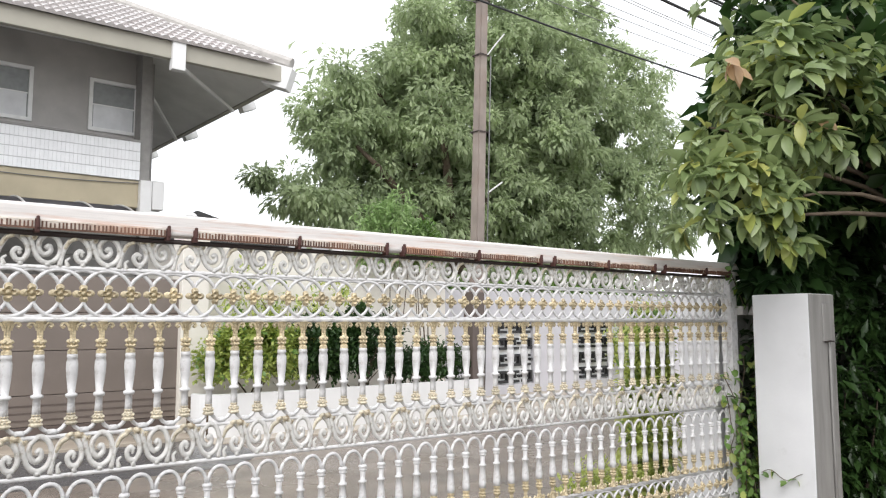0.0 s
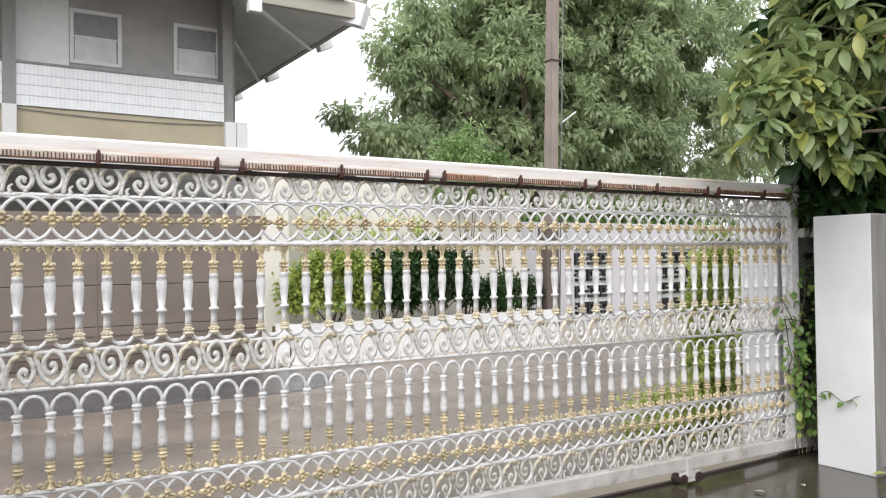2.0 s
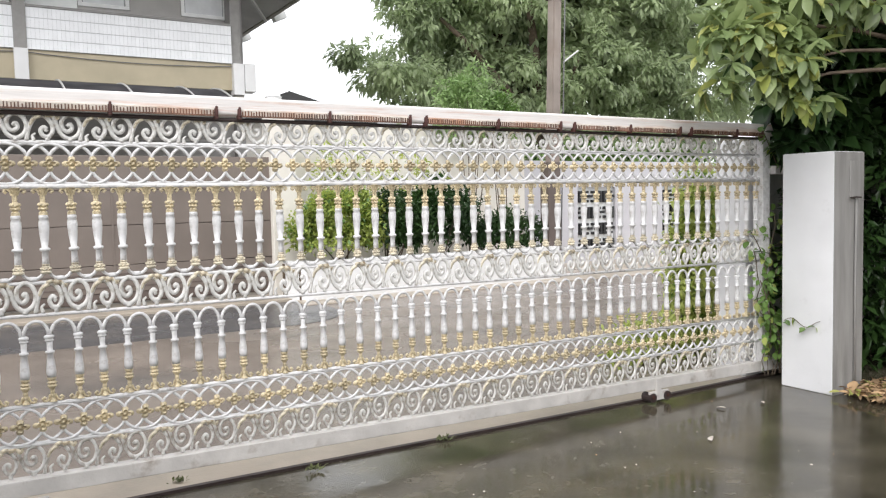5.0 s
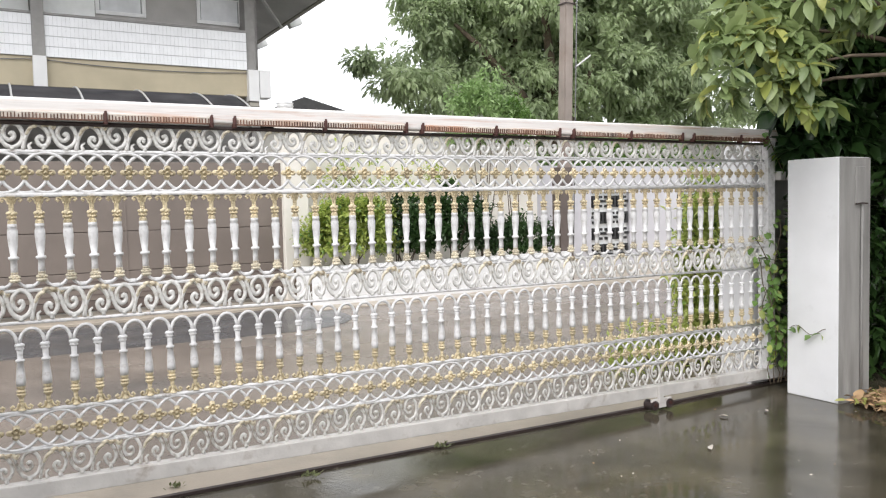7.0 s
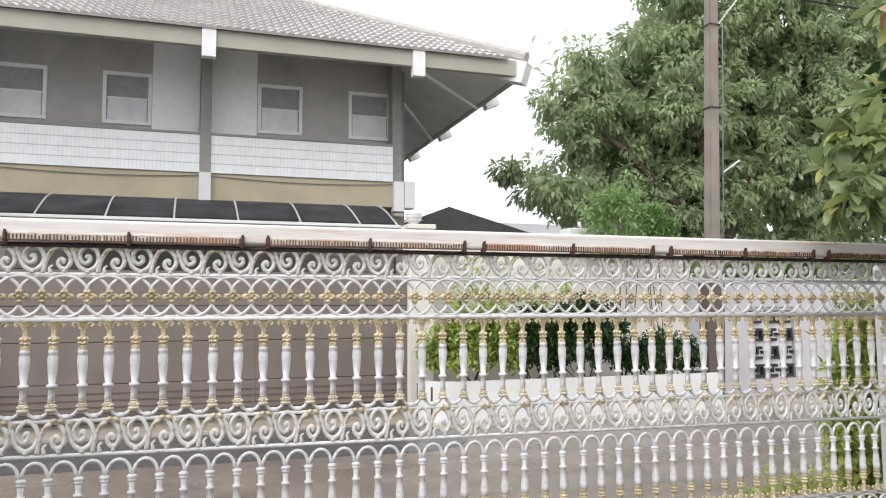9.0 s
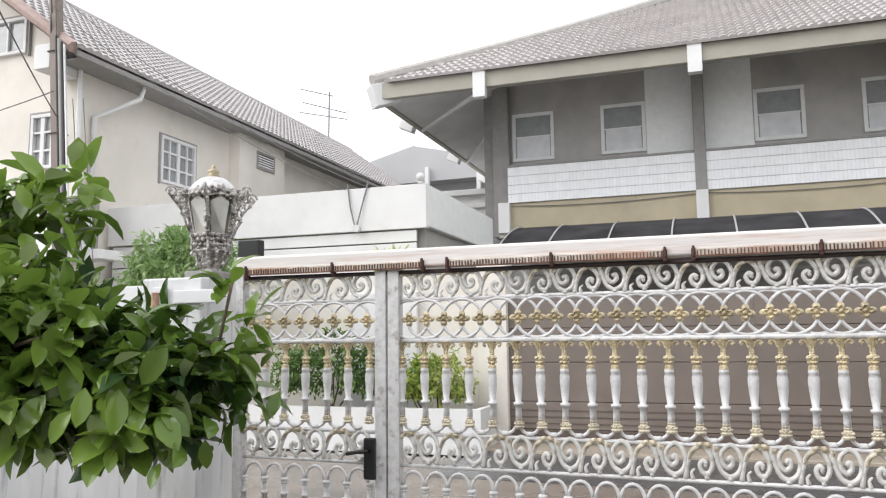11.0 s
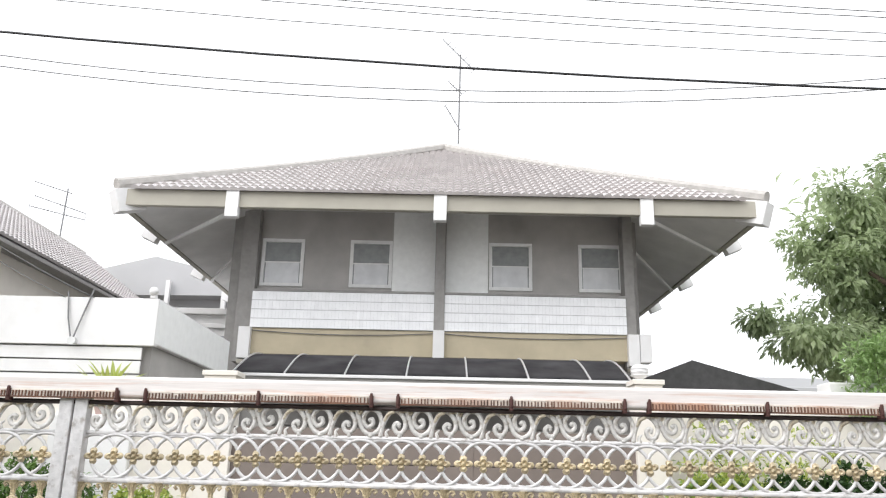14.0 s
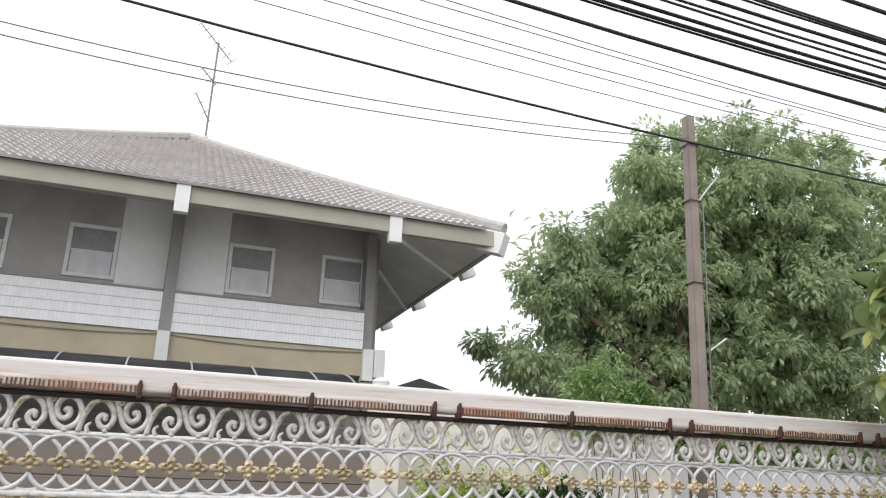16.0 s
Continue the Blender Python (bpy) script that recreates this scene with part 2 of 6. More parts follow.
M_dry = mat("dry_leaf", (0.36, 0.235, 0.13), 0.7, var=0.3, bump=0.1, rand=0.5)
L_tree = leaf_mat("tree_leaf", (0.29, 0.355, 0.21), (0.54, 0.63, 0.37), trans=0.55)
L_pale = leaf_mat("pale_feathery_leaf", (0.22, 0.34, 0.12), (0.42, 0.55, 0.26), trans=0.4)
L_citrus = leaf_mat("glossy_citrus_leaf", (0.03, 0.08, 0.015), (0.34, 0.50, 0.09), rand=0.35, rough=0.14, trans=0.3)
L_mango = leaf_mat("broad_glossy_leaf", (0.12, 0.18, 0.07), (0.40, 0.48, 0.22), rand=0.6, rough=0.28, trans=0.35)
L_yellow = leaf_mat("young_yellow_green_leaf", (0.30, 0.40, 0.10), (0.55, 0.52, 0.18), rough=0.3)
L_brown = leaf_mat("orange_brown_young_leaf", (0.34, 0.22, 0.12), (0.48, 0.32, 0.18), rough=0.35)
# dark shrub green, also used as painted shade inside tree and bush
L_hedge_shade = leaf_mat("dark_shrub_and_shade_leaf", (0.022, 0.055, 0.018), (0.06, 0.12, 0.03))
L_lime = leaf_mat("lime_shrub_leaf", (0.34, 0.42, 0.09), (0.60, 0.65, 0.22), trans=0.45)
M_weed = leaf_mat("dull_weed_leaf", (0.10, 0.12, 0.05), (0.22, 0.24, 0.10))
L_vine = leaf_mat("vine_leaf", (0.09, 0.18, 0.04), (0.26, 0.40, 0.11))

# ---- building helpers ----
WORLD = {}


def world_of(ob):
    return WORLD.get(ob.name, Matrix.Identity(4))


def thing(name, at, label, category, group="", kind=""):
    ob = new(name)
    ob.empty_display_size = 0.2
    ob.location = at
    WORLD[ob.name] = Matrix.Translation(at)
    return tagged(ob, label, category, group, kind)


def mesh_of(name, bm, material, smooth=False):
    me = bpy.data.meshes.new(name)
    bm.to_mesh(me)
    bm.free()
    if material:
        me.materials.append(material)
    if smooth:
        me.polygons.foreach_set("use_smooth", [True] * len(me.polygons))
    return me


def put(name, me, parent=None, m=None, label=""):
    """A mesh object at the world pose m, under parent."""
    ob = new(name, me)
    m = m or Matrix.Identity(4)
    ob.matrix_basis = m
    WORLD[ob.name] = m
    if parent:
        ob.parent = parent
        ob.matrix_parent_inverse = world_of(parent).inverted()
    if label:
        ob["label"] = label
    return ob


def part(name, bm, material, parent=None, label="", smooth=False):
    return put(name, mesh_of(name, bm, material, smooth), parent, None, label)


def structure(name, bm, material, label="", category="", smooth=False):
    return tagged(part(name, bm, material, None, "", smooth), label, category, "", "structure")


def add_box(bm, x0, x1, y0, y1, z0, z1):
    v = [bm.verts.new((x, y, z)) for x in (x0, x1) for y in (y0, y1) for z in (z0, z1)]
    for f in ((0, 1, 3, 2), (4, 6, 7, 5), (0, 4, 5, 1), (2, 3, 7, 6), (0, 2, 6, 4), (1, 5, 7, 3)):
        bm.faces.new([v[i] for i in f])
    return v


def boxes(rows, r=0.0, seg=2):
    bm = bmesh.new()
    for row in rows:
        add_box(bm, *row)
    if r:
        bmesh.ops.bevel(bm, geom=bm.edges[:], offset=r, segments=seg, affect="EDGES", profile=0.5)
    return bm


def box(x0, x1, y0, y1, z0, z1, r=0.0, seg=2):
    return boxes([(x0, x1, y0, y1, z0, z1)], r, seg)


def tube(bm, pts, r, n=6, closed=False, taper=None):
    pts = [Vector(p) for p in pts]
    rings, k = [], len(pts)
    up = None
    for i, p in enumerate(pts):
        a = pts[(i - 1) % k] if closed or i else pts[0]
        b = pts[(i + 1) % k] if closed or i < k - 1 else pts[-1]
        d = (b - a).normalized()
        if up is None:
            up = d.orthogonal().normalized()
        up = (up - d * up.dot(d)).normalized()
        side = d.cross(up)
        rr = r if taper is None else r + (taper - r) * i / max(k - 1, 1)
        rings.append([bm.verts.new(p + rr * (math.cos(t) * up + math.sin(t) * side)) for t in (2 * math.pi * j / n for j in range(n))])
    for i in range(k if closed else k - 1):
        a, b = rings[i], rings[(i + 1) % k]
        for j in range(n):
            bm.faces.new((a[j], a[(j + 1) % n], b[(j + 1) % n], b[j]))
    if not closed:
        bm.faces.new(rings[0][::-1])
        bm.faces.new(rings[-1])
    return bm


def lathe(bm, prof, at=(0, 0, 0), n=10):
    """Turn rows of (radius, z) round the upright line through at."""
    rings = [[bm.verts.new((at[0] + r * math.cos(t), at[1] + r * math.sin(t), at[2] + z)) for t in (2 * math.pi * j / n for j in range(n))] for r, z in prof]
    for a, b in zip(rings, rings[1:]):
        for j in range(n):
            bm.faces.new((a[j], a[(j + 1) % n], b[(j + 1) % n], b[j]))
    bm.faces.new(rings[0][::-1])
    bm.faces.new(rings[-1])
    bmesh.ops.recalc_face_normals(bm, faces=bm.faces[:])
    return bm


def arc(cx, cz, rx, rz, a0, a1, n=10, y=0.0):
    return [(cx + rx * math.cos(a), y, cz + rz * math.sin(a)) for a in (radians(a0 + (a1 - a0) * i / n) for i in range(n + 1))]


def leaf_shape(length, width, fold=0.35, droop=0.25):
    """Outline of one leaf along +x with its midrib sunk: rows of three points."""
    rows = []
    for u, w in ((0, 0.06), (0.28, 0.8), (0.58, 1.0), (0.84, 0.62), (1, 0.04)):
        x, z = u * length, -droop * length * u * u
        h = w * width / 2
        rows.append(((x, -h, z + fold * h), (x, 0, z), (x, h, z + fold * h)))
    return rows


def leaves_mesh(name, mats, places, length, width, rng, lean=1.0, jitter=0.3, shape_kw=None, short=False):
    """Many leaves in one mesh. places: rows of (position, outward direction)."""
    base = np.array(leaf_shape(1.0, width / length, **(shape_kw or {})))
    if short:
        base = base[[0, 2, 4]]
    nr = len(base)
    base = base.reshape(-1, 3)
    quads = [(3 * i + j, 3 * i + 3 + j, 3 * i + 4 + j, 3 * i + 1 + j) for i in range(nr - 1) for j in (0, 1)]
    pos = np.array([p for p, _ in places], float)
    out = np.array([d for _, d in places], float)
    out /= np.linalg.norm(out, axis=1)[:, None] + 1e-9
    side = np.cross(np.array([0, 0, 1.0]), out) + rng.normal(0, 0.35, out.shape)
    side -= out * (side * out).sum(1)[:, None]
    side /= np.linalg.norm(side, axis=1)[:, None] + 1e-9
    up = np.cross(out, side)
    s = length * (1 + rng.uniform(-jitter, jitter, len(pos)))
    co = pos[:, None] + s[:, None, None] * (base[None, :, 0, None] * out[:, None] + base[None, :, 1, None] * side[:, None] + base[None, :, 2, None] * up[:, None])
    k = len(base)
    faces = (np.array(quads)[None] + k * np.arange(len(pos))[:, None, None]).reshape(-1, 4)
    me = bpy.data.meshes.new(name)
    me.from_pydata(co.reshape(-1, 3).tolist(), [], faces.tolist())
    for m in mats:
        me.materials.append(m)
    if len(mats) > 1:
        pick = (rng.random(len(pos)) < 0.14).astype(int)
        me.polygons.foreach_set("material_index", np.repeat(pick, len(quads)).tolist())
    me.polygons.foreach_set("use_smooth", [True] * len(me.polygons))
    return me


def whorls(rng, centres, outs, per, spread=0.8, droop=0.5, r=0.03):
    """Leaf places round twig ends."""
    rows = []
    for c, o in zip(centres, outs):
        o = np.array(o, float)
        o /= np.linalg.norm(o) + 1e-9
        for _ in range(per):
            d = o * rng.uniform(0.1, 0.9) + rng.normal(0, spread, 3)
            d[2] -= droop * rng.uniform(0.2, 1.2)
            rows.append((np.array(c) + rng.normal(0, r, 3), d))
    return rows


def shell(rng, n, centre, radii, low=-0.6, lump=0.2, inner=0.65):
    """Points near the skin of a lumpy ellipsoid with the outward way at each."""
    pts, outs = [], []
    while len(pts) < n:
        d = rng.normal(0, 1, 3)
        d /= np.linalg.norm(d)
        if d[2] < low:
            continue
        k = 1 + lump * noise.noise(Vector(d * 2.3) + Vector(centre)) * 1.6
        q = np.array(centre) + d * np.array(radii) * k * rng.uniform(inner, 1.0) ** 0.5
        pts.append(q)
        outs.append(d)
    return pts, outs

# ---- ground ----
structure("ground", box(-90, 90, -40, 160, -0.30, -0.12), M_ground, "wet ground reaching to the horizon", "ground")
structure("road", box(-60, 60, 0.55, 7.25, -0.16, -0.05), M_road, "wet grey asphalt street", "road")


def slab(pts, z0, z1):
    """A flat slab with the given outline."""
    bm = bmesh.new()
    lo = [bm.verts.new((x, y, z0)) for x, y in pts]
    hi = [bm.verts.new((x, y, z1)) for x, y in pts]
    bm.faces.new(lo[::-1])
    bm.faces.new(hi)
    for i in range(len(pts)):
        j = (i + 1) % len(pts)
        bm.faces.new((lo[i], lo[j], hi[j], hi[i]))
    bmesh.ops.recalc_face_normals(bm, faces=bm.faces[:])
    return bm


# the edge of the driveway runs slightly askew under the gate
structure("driveway", slab([(-9.5, -9.0), (6.0, -9.0), (6.0, 0.045), (-1.2, 0.045), (-4.6, 0.165), (-9.5, 0.20)], -0.2, 0.0), M_drive, "dark wet concrete driveway inside the gate", "driveway")
# raised strip added for the groove; its colour gives the groove's darkness
structure("groove_strip", slab([(-7.1, 0.183), (-4.6, 0.166), (-1.2, 0.046), (3.0, 0.046), (3.0, 0.080), (-1.2, 0.080), (-4.6, 0.200), (-7.1, 0.217)], -0.2, 0.017), M_dark, "raised dark strip standing in for the groove between driveway and sill", "edging")
structure("gate_sill", slab([(-7.1, 0.218), (-4.6, 0.201), (-1.2, 0.081), (3.0, 0.081), (3.0, 0.56), (-7.1, 0.56)], -0.2, 0.012), M_apron, "pale damp concrete sill under the gate", "sill")
structure("pavement", box(-60, -1.1, 7.92, 9.2, -0.2, 0.0, 0.01), M_apron, "damp pale concrete apron before the opposite garage", "pavement")
patch_edge = [(-7.7, 7.91), (-7.7, 5.75), (-2.0, 5.55)] + [(-2.0 + 1.12 * math.sin(radians(a)), 6.67 - 1.12 * math.cos(radians(a))) for a in range(15, 91, 15)] + [(-0.88, 7.24), (-1.11, 7.24), (-1.11, 7.91)]
structure("road_patch", slab(patch_edge, -0.16, -0.044), M_patch, "dark blue-grey wet asphalt patch before the garage", "road")
structure("pavement_1", box(-1.1, 60, 7.25, 10.6, -0.2, -0.03, 0.01), M_apron, "damp concrete verge by the opposite wall", "pavement")

# ---- the ornate gate ----
PITCH, FLOWER, SCROLL = 0.1147, 0.0918, 0.2294
Z_R1, Z_R2, Z_R3, Z_R4, Z_R5, Z_R6 = 1.858, 1.652, 1.19, 1.035, 0.60, 0.41


def sag(x, z):
    """How far the gate's lower bands drop towards the far pillar."""
    return -0.0156 * max(1.66 - z, 0.0) * (x + 4.2)


def hung(name, me, parent, m, z, label="", lean=True):
    """A gate piece round the height z, moved and stretched with the drop of the gate."""
    x = m.translation.x
    k = 1 + 0.0156 * (x + 4.2) * (1 if z < 1.66 else 0)
    r = Matrix.Rotation(math.atan(0.0156 * max(1.66 - z, 0.0)), 4, "Y") if lean else Matrix.Identity(4)
    c = Matrix.Translation((x, 0, z))
    return put(name, me, parent, Matrix.Translation((0, 0, sag(x, z))) @ c @ r @ Matrix.Diagonal((1, 1, k, 1)) @ c.inverted() @ m, label)


def dropped(bm):
    for v in bm.verts:
        v.co.z += sag(v.co.x, v.co.z)
    return bm



def smooth(pts, n=5):
    """Points of a soft curve through the given ones."""
    p = [Vector(q) for q in pts]
    p = [2 * p[0] - p[1]] + p + [2 * p[-1] - p[-2]]
    out = []
    for i in range(1, len(p) - 2):
        for k in range(n):
            t = k / n
            out.append(0.5 * (2 * p[i] + (p[i + 1] - p[i - 1]) * t + (2 * p[i - 1] - 5 * p[i] + 4 * p[i + 1] - p[i + 2]) * t * t + (3 * p[i] - p[i - 1] - 3 * p[i + 1] + p[i + 2]) * t ** 3))
    return out + [p[-2]]


def volute(bm, s, z, flip):
    pts = [(s * 0.010, 0, z - flip * 0.022), (s * 0.017, 0, z - flip * 0.002), (s * 0.028, 0, z + flip * 0.008), (s * 0.039, 0, z + flip * 0.006), (s * 0.044, 0, z - flip * 0.004), (s * 0.037, 0, z - flip * 0.011), (s * 0.031, 0, z - flip * 0.005)]
    tube(bm, pts, 0.0068, 6)


def gate_meshes():
    d = {}
    bm = bmesh.new()
    lathe(bm, [(0.019, -0.132), (0.021, -0.138), (0.0205, -0.148), (0.018, -0.150), (0.0225, -0.165), (0.023, -0.19), (0.0195, -0.235), (0.0135, -0.286), (0.023, -0.291), (0.0235, -0.298), (0.020, -0.304), (0.014, -0.307), (0.015, -0.345), (0.0155, -0.372)], n=10)
    d["baluster"] = mesh_of("baluster", bm, M_gate, True)
    bm = bmesh.new()
    lathe(bm, [(0.022, -0.001), (0.019, -0.008), (0.012, -0.018), (0.0092, -0.040), (0.0088, -0.056), (0.012, -0.062), (0.0105, -0.067), (0.017, -0.076), (0.021, -0.088), (0.014, -0.096), (0.018, -0.104), (0.0125, -0.112), (0.0185, -0.118), (0.020, -0.131)], n=9)
    for k in range(6):
        a = math.pi * k / 3
        for rr, zz, sz in ((0.018, -0.081, 0.0085), (0.017, -0.100, 0.007)):
            lathe(bm, [(0.3 * sz, -sz), (sz, -0.2 * sz), (0.8 * sz, 0.4 * sz), (0.2 * sz, sz)], (rr * math.cos(a), rr * math.sin(a), zz), 5)
        tube(bm, [(0.009 * math.cos(a), 0.009 * math.sin(a), -0.060), (0.0095 * math.cos(a), 0.0095 * math.sin(a), -0.038), (0.017 * math.cos(a), 0.017 * math.sin(a), -0.014)], 0.003, 4)
    for s in (-1, 1):
        volute(bm, s, -0.014, 1)
    d["capital"] = mesh_of("capital", bm, M_gold)
    bm = bmesh.new()
    lathe(bm, [(0.014, -0.362), (0.0175, -0.368), (0.0145, -0.374), (0.019, -0.380), (0.016, -0.386), (0.023, -0.392), (0.019, -0.397), (0.027, -0.404), (0.024, -0.410), (0.016, -0.414)], n=8)
    for k in range(8):
        a = math.pi * k / 4
        lathe(bm, [(0.002, -0.006), (0.006, 0.0), (0.002, 0.006)], (0.021 * math.cos(a), 0.021 * math.sin(a), -0.388), 5)
    d["base"] = mesh_of("base", bm, M_goldbase)
    # lower balusters hang the other way up
    bm = bmesh.new()
    lathe(bm, [(0.0135, 0.302), (0.013, 0.275), (0.0125, 0.252), (0.020, 0.249), (0.021, 0.242), (0.018, 0.237), (0.014, 0.234), (0.0185, 0.185), (0.0215, 0.145), (0.020, 0.122)], n=10)
    lathe(bm, [(0.014, 0.328), (0.022, 0.322), (0.023, 0.315), (0.015, 0.308), (0.020, 0.304), (0.020, 0.299), (0.012, 0.294)], n=8)
    d["lower"] = mesh_of("lower_baluster", bm, M_gate, True)
    bm = bmesh.new()
    lathe(bm, [(0.020, 0.002), (0.012, 0.012), (0.009, 0.022), (0.0115, 0.03), (0.009, 0.040), (0.0115, 0.050), (0.009, 0.060), (0.018, 0.072), (0.023, 0.080), (0.016, 0.087), (0.023, 0.095), (0.014, 0.103), (0.020, 0.112), (0.019, 0.124)], n=8)
    for s in (-1, 1):
        volute(bm, s, 0.014, -1)
    d["foot"] = mesh_of("foot", bm, M_gold)
    # ogee from the base of a baluster down to the rail, with a bead half way to the next
    bm = bmesh.new()
    h = PITCH / 2
    for s in (-1, 1):
        tube(bm, [(0, 0, 1.252), (s * 0.012, 0, 1.238), (s * 0.024, 0, 1.222), (s * 0.040, 0, 1.211), (s * h, 0, 1.207)], 0.0085, 6)
    tube(bm, [(h - 0.017, 0, 1.207), (h - 0.008, 0, 1.209), (h + 0.008, 0, 1.209), (h + 0.017, 0, 1.207)], 0.0125, 7)
    d["ogee"] = mesh_of("ogee", bm, M_gate, True)
    bm = bmesh.new()
    tube(bm, arc(h, 0.935, h - 0.004, 0.072, 178, 2, 10), 0.0085, 6)
    d["arch"] = mesh_of("arch", bm, M_gate, True)
    bm = bmesh.new()
    tube(bm, arc(0, 0, FLOWER * 1.09, 0.093, 0, 360 - 360 / 28, 27), 0.008, 6, closed=True)
    d["ring"] = mesh_of("ring", bm, M_gate, True)
    bm = bmesh.new()
    nr = 32
    rings = []
    for f, dep in ((1.0, 0.0), (0.62, -0.008), (0.34, -0.0025), (0.22, -0.006)):
        row = []
        for k in range(nr):
            t = 2 * math.pi * k / nr
            rad = 0.0085 + 0.010 * abs(math.cos(2 * t)) ** 0.8 if f > 0.5 else 0.0175
            row.append(bm.verts.new((rad * f * math.cos(t), dep, rad * f * math.sin(t))))
        rings.append(row)
    for p, q in zip(rings, rings[1:]):
        for k in range(nr):
            bm.faces.new((p[k], p[(k + 1) % nr], q[(k + 1) % nr], q[k]))
    tip = bm.verts.new((0, -0.0105, 0))
    for k in range(nr):
        bm.faces.new((rings[-1][k], rings[-1][(k + 1) % nr], tip))
    bm.faces.new(rings[0][::-1])
    bmesh.ops.recalc_face_normals(bm, faces=bm.faces[:])
    bmesh.ops.scale(bm, vec=(2.35, 1.7, 2.05), verts=bm.verts[:])
    d["rosette"] = mesh_of("rosette", bm, M_gold)
    # one scroll: a large curl, a small curl, and leaves; band 0 to 0.125 high
    for key, th, paint in (("scroll", 0.0106, M_scroll), ("scroll_low", 0.0082, M_scroll_low)):
        bm = bmesh.new()
        tube(bm, smooth([(0.018, 0, 0.0), (0.024, 0, 0.038), (0.038, 0, 0.078), (0.062, 0, 0.113), (0.092, 0, 0.118), (0.121, 0, 0.092), (0.132, 0, 0.055), (0.116, 0, 0.022), (0.090, 0, 0.024), (0.079, 0, 0.049), (0.093, 0, 0.064), (0.106, 0, 0.054)], 4), th, 7)
        tube(bm, smooth([(0.137, 0, 0.117), (0.148, 0, 0.078), (0.168, 0, 0.032), (0.203, 0, 0.012), (0.238, 0, 0.032), (0.250, 0, 0.072), (0.233, 0, 0.112), (0.200, 0, 0.123), (0.173, 0, 0.100), (0.171, 0, 0.066), (0.192, 0, 0.045), (0.213, 0, 0.059), (0.208, 0, 0.080), (0.196, 0, 0.074)], 4), th, 7)
        tube(bm, smooth([(0.050, 0, 0.0), (0.044, 0, 0.022), (0.058, 0, 0.036)]), 0.010, 6, taper=0.004)
        tube(bm, [(0.203, 0, 0.0), (0.203, 0, 0.012)], 0.013, 6)
        tube(bm, [(0.108, 0, 0.0), (0.104, 0, 0.020)], 0.010, 6)
        lathe(bm, [(0.004, -0.011), (0.013, 0.0), (0.004, 0.011)], (0.200, 0, 0.076), 7)
        lathe(bm, [(0.004, -0.009), (0.010, 0.0), (0.004, 0.009)], (0.102, 0, 0.050), 7)
        d[key] = mesh_of("scroll", bm, paint, True)
    bm = bmesh.new()
    tube(bm, smooth([(0.100, 0, 0.118), (0.128, 0, 0.122), (0.146, 0, 0.106), (0.156, 0, 0.113), (0.160, 0, 0.125)]), 0.014, 6, taper=0.006)
    tube(bm, smooth([(0.070, -0.004, 0.117), (0.088, -0.008, 0.126), (0.106, -0.004, 0.119)]), 0.011, 6, taper=0.006)
    tube(bm, smooth([(0.034, -0.006, 0.070), (0.050, -0.010, 0.100), (0.076, -0.008, 0.116)]), 0.006, 6, taper=0.010)
    d["scroll_leaf"] = mesh_of("scroll_leaf", bm, M_goldbase, True)
    return d


GM = gate_meshes()
rng = np.random.default_rng(4)


